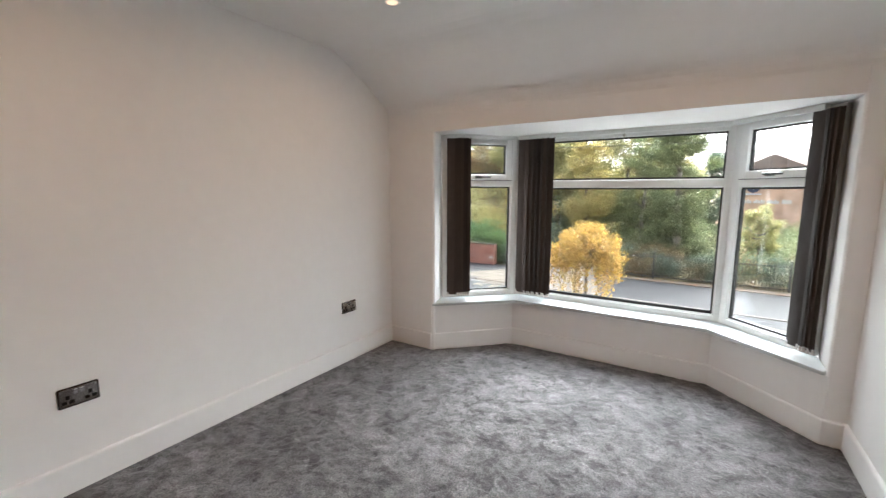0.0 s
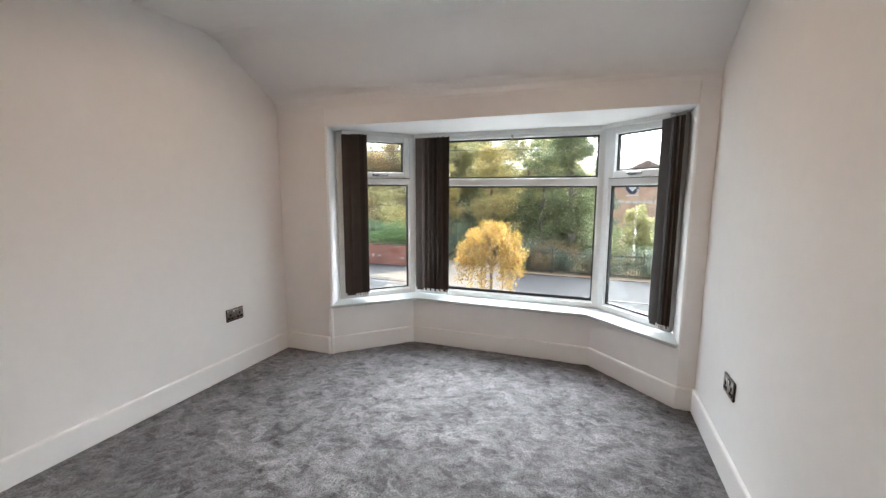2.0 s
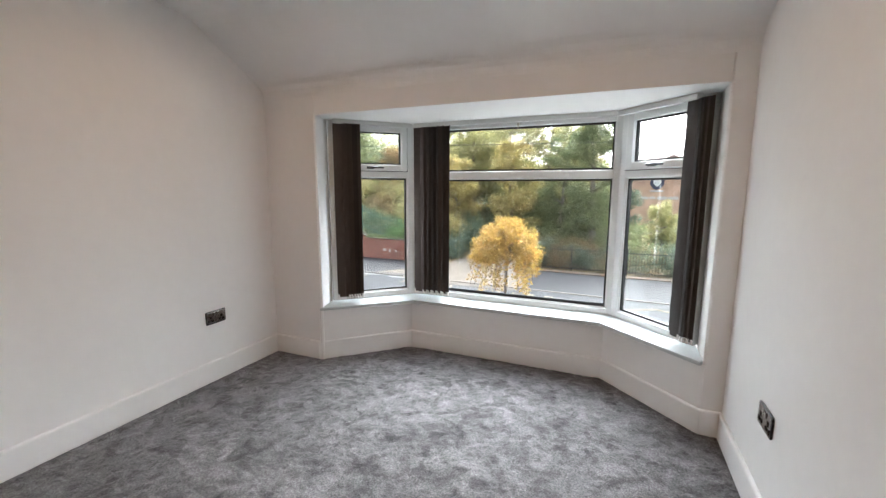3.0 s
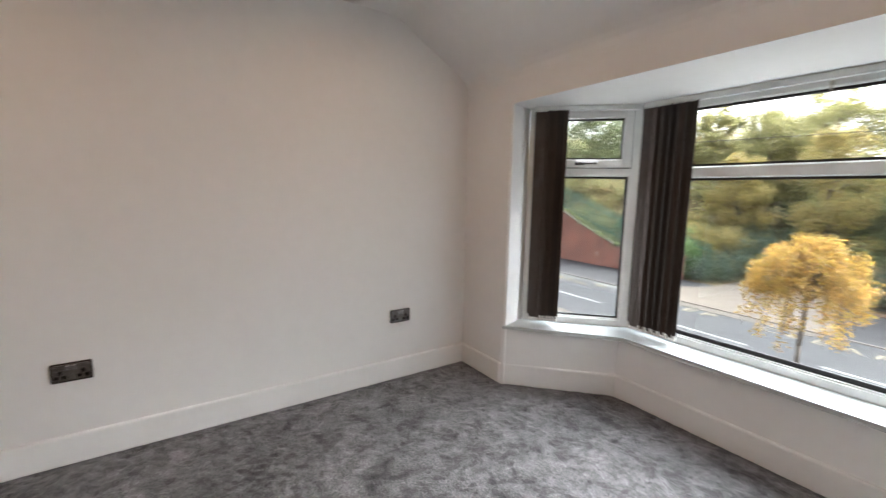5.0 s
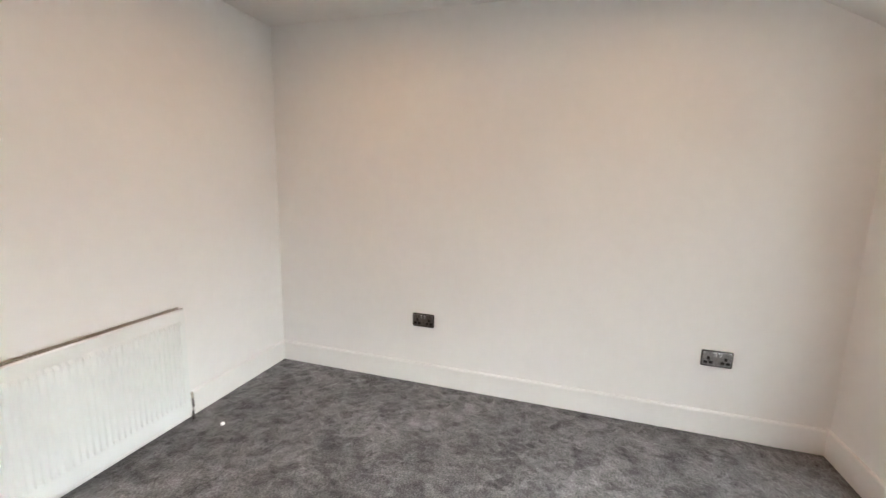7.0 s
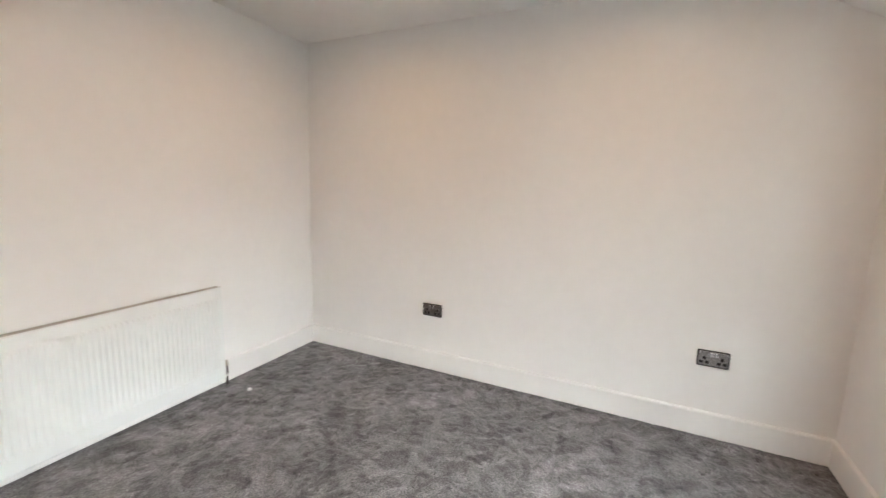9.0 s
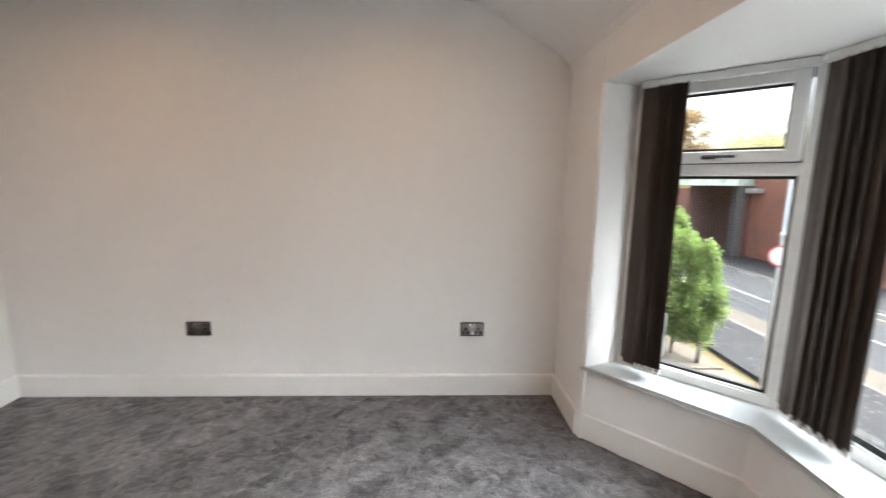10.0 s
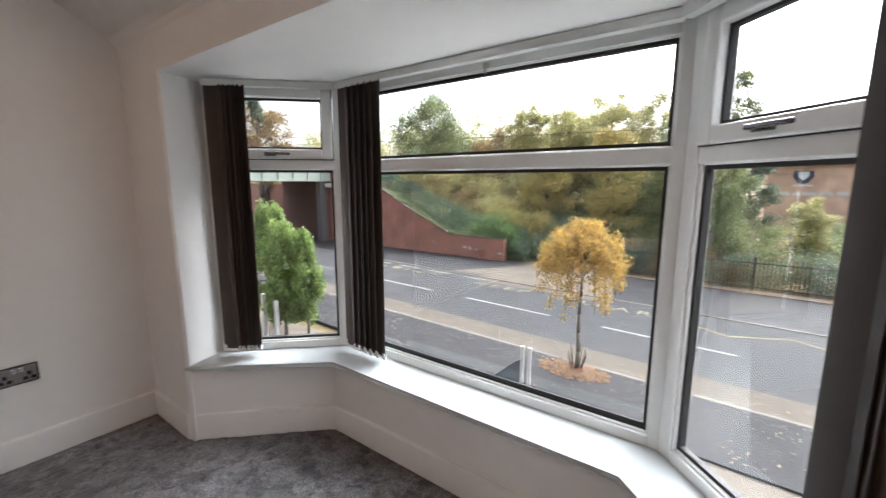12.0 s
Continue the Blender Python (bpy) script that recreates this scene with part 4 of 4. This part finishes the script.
litter("leaf_litter", 900, on_verge, 0.05, L_FALLEN, 7, "fallen leaves along the verge below the railings")

# ---- railway bridge and its wing wall ----
WALL_Y = 18.95
bm = bmesh.new()
tops = [(-7.75, G + 1.16), (-11.3, G + 1.20), (-13.8, G + 2.28), (-16.2, G + 3.46), (-19.0, G + 4.75), (-22.2, G + 5.6)]
for (xa, za), (xb, zb) in zip(tops, tops[1:]):
    v = [bm.verts.new(p) for p in ((xa, WALL_Y, G - 0.2), (xb, WALL_Y, G - 0.2), (xb, WALL_Y, zb), (xa, WALL_Y, za), (xa, WALL_Y + 0.42, G - 0.2), (xb, WALL_Y + 0.42, G - 0.2), (xb, WALL_Y + 0.42, zb), (xa, WALL_Y + 0.42, za))]
    for q in ((0, 1, 2, 3), (5, 4, 7, 6), (3, 2, 6, 7), (0, 4, 5, 1), (0, 3, 7, 4), (1, 5, 6, 2)):
        bm.faces.new([v[i] for i in q])
wing = tagged(mesh_ob("wing_wall", bm, M_BRICK), "sloping red brick wing wall of the railway bridge", "brick wall")
bm = bmesh.new()
for (xa, za), (xb, zb) in zip(tops, tops[1:]):
    d = 0.05
    v = [bm.verts.new(p) for p in ((xa, WALL_Y - 0.012, za), (xb, WALL_Y - 0.012, zb), (xb, WALL_Y - 0.012, zb + d), (xa, WALL_Y - 0.012, za + d), (xa, WALL_Y + 0.43, za), (xb, WALL_Y + 0.43, zb), (xb, WALL_Y + 0.43, zb + d), (xa, WALL_Y + 0.43, za + d))]
    for q in ((0, 1, 2, 3), (5, 4, 7, 6), (3, 2, 6, 7), (0, 4, 5, 1), (0, 3, 7, 4), (1, 5, 6, 2)):
        bm.faces.new([v[i] for i in q])
part("coping", bm, M_COPING, wing, "weathered stone coping")
bm = bmesh.new()
for k, (sx, sz, w, h) in enumerate(((-10.4, 0.45, 0.30, 0.22), (-10.0, 0.36, 0.22, 0.30), (-9.55, 0.42, 0.16, 0.2), (-8.1, 0.32, 0.35, 0.2), (-12.6, 0.5, 0.14, 0.35))):
    rp = random.Random(k)
    ring_pts = [bm.verts.new((sx + w * (0.5 + rp.uniform(0.25, 0.5) * math.cos(q * 0.698)), WALL_Y - 0.006, G + sz + h * (0.5 + rp.uniform(0.25, 0.5) * math.sin(q * 0.698)))) for q in range(9)]
    bm.faces.new(ring_pts)
part("paint_patch", bm, M_FENCEW, wing, "patches of flaking whitewash")

rnd = random.Random(77)
cs = []
for (xa, za), (xb, zb) in zip(tops[:4], tops[1:5]):
    for _ in range(26):
        f = rnd.random()
        cs.append((xa + (xb - xa) * f, WALL_Y + rnd.uniform(0.05, 0.5), za + (zb - za) * f + rnd.uniform(-0.05, 0.16)))


def creepers():
    return tagged(leaves("creeper", cs, (0.26, 0.16, 0.12), 5200, 0.075, L_GREEN, 78), "green creeper and moss along the top of the wing wall", "creeper", kind="stuff")


creepers()
bridge = thing("railway_bridge", Matrix(), "railway bridge with a pale green girder on red brick abutments", "bridge")
# Both abutments take the brick with the deck's shade coloured in.
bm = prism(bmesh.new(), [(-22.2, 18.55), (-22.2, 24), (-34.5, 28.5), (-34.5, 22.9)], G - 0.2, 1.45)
part("abutment", bm, M_BRICK_DARK, bridge, "brick abutment, coloured darker for the shade under the deck")
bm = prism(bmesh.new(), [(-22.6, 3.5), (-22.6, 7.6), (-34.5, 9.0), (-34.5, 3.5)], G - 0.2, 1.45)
part("abutment", bm, M_BRICK_DARK, bridge, "brick abutment, coloured darker for the shade under the deck")
part("deck", boxed(-34.5, 2.0, 1.45, -22.45, 26.0, 1.85), M_CONC, bridge, "dark concrete deck")
gird = part("girder", boxed(-22.44, 2.0, 1.50, -22.1, 19.6, 2.75), M_GIRDER, bridge, "pale painted side girder")
for i in range(16):
    y = 2.4 + 1.12 * i
    part("stiffener", boxed(-22.10, y, 1.56, -22.0, y + 0.06, 2.70), M_GIRDER, gird)
part("flange", boxed(-22.5, 2.0, 1.43, -21.9, 19.6, 1.50), M_GIRDER, gird)
part("pier", boxed(-22.6, 18.0, G - 0.1, -22.1, 18.55, 1.44), M_CONC, bridge, "dark stone quoin")
structure("wall_beyond_bridge", prism(bmesh.new(), [(-34.6, 23.0), (-34.6, 23.5), (-70, 38), (-70, 37.4)], G - 0.2, 1.2), M_BRICK, "red brick wall continuing beyond the bridge", "brick wall")

# street lamp head fixed by the bridge
lampb = thing("bridge_lamp", pose(-21.6, 18.6, 1.0), "grey box-shaped lamp on a bracket beside the bridge", "lamp")
part("housing", boxed(-0.3, -0.35, 0.0, 0.3, 0.35, 0.28, 0.05), M_GALV, lampb)
part("bracket", boxed(-0.05, 0.3, 0.05, 0.05, 0.5, 0.15), M_IRON, lampb)

# ---- fences ----


def palisade():
    """Green pales along the foot of the bank, stepping down with the wall."""
    ob = thing("palisade_fence", Matrix(), "green steel palisade fence on the railway bank", "fence")
    src = None
    path = [(-18.5, 20.6, 0.75), (-11.5, 20.3, -1.85), (-6.9, 20.4, -2.85)]
    for (xa, ya, za), (xb, yb, zb) in zip(path, path[1:]):
        L = math.hypot(xb - xa, yb - ya)
        n = int(L / 0.17)
        bm = bmesh.new()
        for dz in (0.35, 1.35):
            tube(bm, (xa, ya + 0.04, za + dz), (xb, yb + 0.04, zb + dz), 0.028, None, 5)
        part("rail", bm, M_GREEN, ob)
        for i in range(n):
            f = i / n
            m = Matrix.Translation((xa + (xb - xa) * f, ya + (yb - ya) * f, za + (zb - za) * f))
            if src is None:
                bm = bmesh.new()
                extrude = [(-0.034, 0.0), (0.034, 0.0), (0.034, 1.62), (0.0, 1.75), (-0.034, 1.62)]
                a = [bm.verts.new((x, 0, z)) for x, z in extrude]
                b = [bm.verts.new((x, 0.012, z)) for x, z in extrude]
                bm.faces.new(a)
                bm.faces.new(b[::-1])
                for k in range(5):
                    bm.faces.new((a[k], b[k], b[(k + 1) % 5], a[(k + 1) % 5]))
                src = part("pale", bm, M_GREEN, ob)
                src.matrix_basis = m
            else:
                shared("pale", src, ob, m)


palisade()


def railings():
    """Black railings on a line beyond the far verge."""
    ob = thing("railings", Matrix(), "black iron railings with upright bars along the verge", "fence")
    x0, x1 = -2.0, 22.0
    yy = lambda x: 19.45 - 0.02 * x
    bm = bmesh.new()
    for z in (0.15, 1.12):
        tube(bm, (x0, yy(x0), G + z), (x1, yy(x1), G + z), 0.022, None, 5)
    part("rail", bm, M_IRON, ob)
    src = None
    n = int((x1 - x0) / 0.125)
    for i in range(n + 1):
        x = x0 + 0.125 * i
        m = Matrix.Translation((x, yy(x), G))
        if src is None:
            bm = tubed((0, 0, 0), (0, 0, 1.25), 0.011, None, 5)
            tube(bm, (0, 0, 1.25), (0, 0, 1.34), 0.016, 0.001, 5)
            src = part("bar", bm, M_IRON, ob)
            src.matrix_basis = m
        else:
            shared("bar", src, ob, m)
    post = None
    for i in range(10):
        x = x0 + 2.6 * i
        m = Matrix.Translation((x, yy(x) + 0.03, G))
        if post is None:
            post = part("post", boxed(-0.035, -0.035, -0.1, 0.035, 0.035, 1.38, 0.006), M_IRON, ob)
            post.matrix_basis = m
        else:
            shared("post", post, ob, m)


railings()

# ---- woods and hedges ----
YG = "tall tree with yellow-green autumn leaves on the railway bank"
tree(-21.8, 30.5, 9.0, 3.4, L_GREEN, "round grey-green tree on the railway bank", 21, 7000, 0.22, 1.1, 0.15)
tree(-15.0, 32.0, 6.3, 1.6, L_BROWN, "thin half-bare tree with brown leaves", 22, 1500, 0.18, 1.2, 0.25)
tree(-17.4, 33.0, 5.2, 1.6, L_BROWN, "thin half-bare tree with brown leaves", 23, 1400, 0.18, 1.2, 0.2)
tree(-11.8, 30.5, 7.4, 1.9, L_YELLOWGREEN, YG, 24, 4200, 0.2, 0.9, 0.2)
tree(-8.6, 31.0, 6.8, 2.3, L_YELLOWGREEN, YG, 25, 5200, 0.2, 1.0, 0.15)
tree(-5.4, 30.0, 8.0, 2.5, L_YELLOWGREEN, YG, 26, 5600, 0.2, 1.0, 0.15)
tree(-2.4, 31.0, 7.4, 2.4, L_YELLOWGREEN, YG, 27, 5200, 0.2, 1.0, 0.15)
tree(0.4, 29.5, 7.3, 2.2, L_YELLOWGREEN, YG, 28, 5000, 0.2, 1.0, 0.2)
tree(1.25, 23.5, 7.4, 1.7, L_GREEN, "broad green evergreen behind the railings", 29, 15000, 0.14, 1.0, 0.05, clumps=80)
tree(-0.6, 25.5, 5.2, 1.5, L_GREEN, "green tree behind the railings", 30, 4200, 0.15, 1.0, 0.15)
tree(5.2, 25.0, 0.7, 0.95, L_YELLOWGREEN, "small ornamental tree before the school", 31, 3200, 0.12, 1.0, 0.25)
tree(-4.0, 25.0, 4.6, 1.8, L_GOLD, "tall tree with golden autumn leaves on the railway bank", 32, 4600, 0.16, 1.0, 0.2)
tree(-8.2, 25.5, 3.6, 1.7, L_GOLD, "tall tree with golden autumn leaves on the railway bank", 33, 4600, 0.16, 1.0, 0.15)
tree(-10.2, 33.5, 7.6, 2.2, L_YELLOWGREEN, YG, 37, 5200, 0.22, 1.05, 0.1)
tree(-6.6, 33.5, 8.3, 2.3, L_YELLOWGREEN, YG, 38, 5200, 0.22, 1.05, 0.1)
tree(-13.4, 34.0, 6.2, 1.9, L_BROWN, "brown-leaved tree on the railway bank", 39, 3000, 0.2, 1.1, 0.1)
tree(2.8, 33.0, 4.4, 1.5, L_DARK, "dark green tree at the corner of the school", 40, 6500, 0.16, 1.0, 0.05)
tree(-42.0, 25.5, 9.8, 3.6, L_BROWN, "orange-brown tree beyond the bridge", 34, 5000, 0.3, 1.0, 0.3)
tree(-40.5, 24.0, 12.6, 1.2, L_DARK, "spindly ivy-topped tree beyond the bridge", 35, 900, 0.25, 1.0, 0.8)


def thicket(name, x0, x1, y0, y1, n, h, spread, count, size, material, seed, label):
    """A tangle of bushes standing on the land."""
    r = random.Random(seed)
    cs = []
    for _ in range(n):
        x, y = r.uniform(x0, x1), r.uniform(y0, y1)
        g = height(x, y)
        hh = h * r.uniform(0.5, 1.0)
        for k in range(4):
            cs.append((x + r.uniform(-0.3, 0.3), y + r.uniform(-0.3, 0.3), g + hh * (0.2 + 0.25 * k)))
    ob = leaves(name, cs, (spread, spread, spread * 0.7), int(count * 2.6), size * 0.64, material, seed)
    return tagged(ob, label, "bushes", kind="stuff")


thicket("hedge", -1.8, 16, 19.75, 20.9, 60, 1.5, 0.45, 16000, 0.09, L_DARK, 41, "dark green overgrown hedge behind the railings")
thicket("hedge", -1.8, 16, 20.0, 21.5, 40, 1.3, 0.5, 6000, 0.09, L_BROWN, 42, "brown bracken and dry stems behind the railings")
thicket("ivy", -10.6, -7.6, 19.5, 20.2, 30, 2.6, 0.42, 7000, 0.1, L_IVY, 55, "bright green ivy bush over the end of the wall")
thicket("ivy", -18, -6.9, 19.45, 20.25, 90, 1.35, 0.38, 12000, 0.1, L_DARK, 52, "dark ivy spilling over the wall and fence")
thicket("ivy", -7.3, -5.9, 20.3, 27.0, 34, 1.9, 0.45, 6500, 0.1, L_DARK, 53, "dark green bushes along the driveway")
thicket("undergrowth", 3.2, 17, 21.0, 37.5, 90, 0.9, 0.7, 12000, 0.16, L_GREEN, 54, "low green shrubs before the school")
thicket("undergrowth", -20, -6.8, 19.9, 24.5, 90, 1.0, 0.6, 16000, 0.13, L_GREEN, 43, "green brambles and ivy covering the railway bank")
thicket("undergrowth", -22, -6.5, 22.5, 28.5, 90, 1.3, 0.7, 14000, 0.15, L_YELLOWGREEN, 44, "yellowing scrub on the railway bank")
thicket("undergrowth", -22, -8, 21, 29, 60, 0.9, 0.6, 8000, 0.14, L_BROWN, 45, "brown bracken on the railway bank")
thicket("undergrowth", -10.5, -6.6, 21.8, 24.5, 22, 2.2, 0.6, 5200, 0.12, L_GOLD, 46, "golden bushes behind the palisade fence")
thicket("undergrowth", -2.5, 2.4, 23, 31, 70, 2.0, 0.8, 10000, 0.15, L_GREEN, 47, "mixed green scrub under the trees")
thicket("undergrowth", -2.2, 1.4, 20.8, 23.5, 46, 1.5, 0.5, 6500, 0.10, L_BROWN, 56, "brown bracken and dead stems behind the railings")
thicket("undergrowth", -7, 1.6, 29, 33, 60, 3.6, 1.0, 12000, 0.2, L_GREEN, 48, "dense green scrub deep in the woods")
thicket("far_woods", -60, 0.5, 36, 48, 130, 7.2, 1.6, 26000, 0.36, L_YELLOWGREEN, 49, "far belt of autumn woods along the railway")
thicket("far_woods", -30, 0.5, 34, 40, 60, 4.5, 1.3, 9000, 0.3, L_DARK, 50, "dark evergreens deep in the woods")
thicket("bush_left", -34, -23, 26.5, 32, 40, 1.6, 0.9, 6000, 0.2, L_YELLOWGREEN, 51, "scrub on the bank above the bridge")

# ---- school ----
school = thing("school_building", Matrix(), "orange brick school block with a low pitched roof beyond the railings", "building")
part("wall", boxed(3.9, 40.0, G - 0.5, 24.0, 52.0, 2.75), M_SCHOOL, school)
bm = extrude_x(bmesh.new(), [(39.5, 2.70), (52.5, 2.70), (46.0, 5.2)], 3.0, 24.4)
part("roof", bm, M_ROOF, school, "brown tiled roof")
bm = bmesh.new()
v = [bm.verts.new(p) for p in ((3.6, 39.9, 2.76), (10.6, 39.9, 2.76), (7.1, 39.9, 4.4), (3.6, 40.3, 2.76), (10.6, 40.3, 2.76), (7.1, 40.3, 4.4))]
for q in ((0, 1, 2), (5, 4, 3), (0, 3, 4, 1), (1, 4, 5, 2), (2, 5, 3, 0)):
    bm.faces.new([v[i] for i in q])
part("gable", bm, M_ROOF, school, "brown gable above the sign")
badge = part("badge", bmesh.new(), M_NAVY, school, "dark and white shield badge")
bm = bmesh.new()
prism(bm, [(-0.55, 0.35), (0.55, 0.35), (0.6, -0.1), (0.3, -0.5), (0, -0.62), (-0.3, -0.5), (-0.6, -0.1)], 0, 0.05)
for v in bm.verts:
    v.co = Vector((5.95 + v.co.x, 39.98 - v.co.z, 1.9 + v.co.y))
bm.to_mesh(badge.data)
bm.free()
bm = bmesh.new()
prism(bm, [(-0.3, 0.25), (0.3, 0.25), (0.3, -0.1), (0, -0.4), (-0.3, -0.1)], 0, 0.03)
for v in bm.verts:
    v.co = Vector((5.95 + v.co.x, 39.92 - v.co.z, 1.95 + v.co.y))
part("shield", bm, M_SIGNW, badge)
part("scroll", boxed(5.4, 39.90, 1.12, 6.5, 39.97, 1.24), M_SIGNW, badge)
for k, (sx, w) in enumerate(((3.75, 0.75), (4.7, 0.5), (5.45, 0.4), (6.05, 0.7), (6.95, 0.8), (7.9, 0.6))):
    bm = bmesh.new()
    xx = sx
    while xx < sx + w:
        box(bm, xx, 39.93, 0.42, xx + 0.11, 39.99, 0.42 + (0.32 if int(xx * 10) % 3 else 0.24))
        xx += 0.16
    part("sign_word", bm, M_SIGNW, school, "row of small white sign letters, too far to read")

# ---- near things in the street ----


def conifer_shrub(x, y, top, r, seed):
    rnd2 = random.Random(seed)
    ob = thing("conifer_shrub", pose(x, y, G), "tall bright green conifer shrub in the neighbouring front garden", "shrub", "conifer shrubs")
    H = top - G
    bm = bmesh.new()
    limbs(bm, (0, 0, 0), (0, 0, H * 0.9), 0.05, r * 0.8, 10, rnd2, 0.25)
    part("trunk", bm, M_BARK, ob, "", True)
    cs = []
    for _ in range(70):
        u = rnd2.random()
        z = H * (0.16 + 0.82 * u)
        rr = r * (1 - 0.50 * u ** 2.6) * rnd2.uniform(0.3, 0.95) * (0.6 + 0.4 * min(1, u * 5))
        a = rnd2.uniform(0, 6.283)
        cs.append((rr * math.cos(a), rr * math.sin(a), z))
    leaves("foliage", cs, (0.15, 0.15, 0.24), 11000, 0.065, L_HEDGE, seed, ob)


conifer_shrub(-8.35, 5.75, 0.72, 0.62, 61)
conifer_shrub(-7.35, 5.45, 0.25, 0.60, 62)
conifer_shrub(-6.75, 5.75, 0.02, 0.45, 63)

fence = thing("garden_fence", Matrix(), "white picket posts and weathered boards along the neighbouring garden", "fence")
for k, px in enumerate((-8.6, -7.72, -7.12)):
    part("post", boxed(px - 0.05, 5.0, G, px + 0.05, 5.1, G + 1.35 - 0.1 * k, 0.012), M_FENCEW, fence, "white painted post")
for k in range(9):
    part("board", boxed(-10.2 + 0.19 * k, 5.12, G, -10.03 + 0.19 * k, 5.15, G + 1.1 + 0.02 * (k % 3)), M_TIMBER, fence)
structure("neighbour_garden", boxed(-14, 1.0, G - 0.3, -6.45, 6.2, G + 0.02), M_PATH, "pale paved front garden next door", "ground")


def extrude_y(pts, y0, y1):
    """A flat upright shape of x, z corners, given a thickness along y."""
    bm = bmesh.new()
    a = [bm.verts.new((x, y0, z)) for x, z in pts]
    b = [bm.verts.new((x, y1, z)) for x, z in pts]
    bm.faces.new(a)
    bm.faces.new(b[::-1])
    for k in range(len(pts)):
        j = (k + 1) % len(pts)
        bm.faces.new((a[k], b[k], b[j], a[j]))
    return bm


gate = thing("garden_gate_posts", pose(-0.72, 6.75, G + 0.03), "pair of white gate posts with a blue-grey gate panel", "gate")
for px in (-0.07, 0.09):
    post = part("post", boxed(px - 0.035, -0.035, -0.03, px + 0.035, 0.035, 0.82, 0.008), M_FENCEW, gate, "white square post")
    part("cap", boxed(px - 0.045, -0.045, 0.82, px + 0.045, 0.045, 0.85, 0.008), M_FENCEW, post)
part("gate_panel", extrude_y([(-0.74, 0.0), (-0.10, 0.0), (-0.10, 0.56), (-0.20, 0.50)], -0.06, -0.03), M_GATEGLASS, gate, "dark blue-grey raking panel")

sign = thing("road_sign", pose(-5.45, 6.32, G + 0.06), "round white road sign with a red rim on a grey pole", "road sign")
part("pole", tubed((0, 0, 0), (0, 0, 4.6), 0.055, 0.05, 14), M_GALV, sign, "grey steel pole", True)
sd = (Vector((2.5, -1.2, 0)) - Vector((-5.45, 6.32, 0))).normalized()
disc = part("disc", tubed(sd * 0.062 + Vector((0, 0, 2.84)), sd * 0.068 + Vector((0, 0, 2.84)), 0.225, None, 32), M_SIGNR, sign, "red rim")
part("face", tubed(sd * 0.068 + Vector((0, 0, 2.84)), sd * 0.072 + Vector((0, 0, 2.84)), 0.188, None, 32), M_SIGNW, disc, "white face")
arm = part("side_lamp", tubed(Vector((0, 0, 3.22)), sd * 0.25 + Vector((0.12, 0.1, 3.26)), 0.018, None, 8), M_GALV, sign)
part("lamp_head", box(bmesh.new(), -0.02, -0.10, 3.24, 0.34, 0.10, 3.32, 0.03), M_SIGNW, arm, "white oval lamp head")

# overhead cable
cu = bpy.data.curves.new("overhead_cable", "CURVE")
cu.dimensions, cu.bevel_depth = "3D", 0.011
sp = cu.splines.new("POLY")
sp.points.add(24)
for i in range(25):
    u = i / 24
    sp.points[i].co = (-45 + 75 * u, 17.5 - 2.8 * u, 4.9 - 2.0 * u - 1.2 * math.sin(math.pi * u) * 0.4, 1)
tagged(new("overhead_cable", cu), "black overhead cable slung along the street", "cable").data.materials.append(M_IRON)

# the house below the room, plain walls down to the ground
structure("house_wall", boxed(-0.15, -3.5, G - 0.2, W + 0.15, 0.28, -0.26), M_SCHOOL, "plain brick lower storey of the house", "wall")
structure("house_bay", prism(bmesh.new(), [(0.30, 0.281), (3.10, 0.281), (2.58, 0.82), (0.83, 0.82)], G - 0.2, -0.255), M_SCHOOL, "plain brick lower part of the bay", "wall")
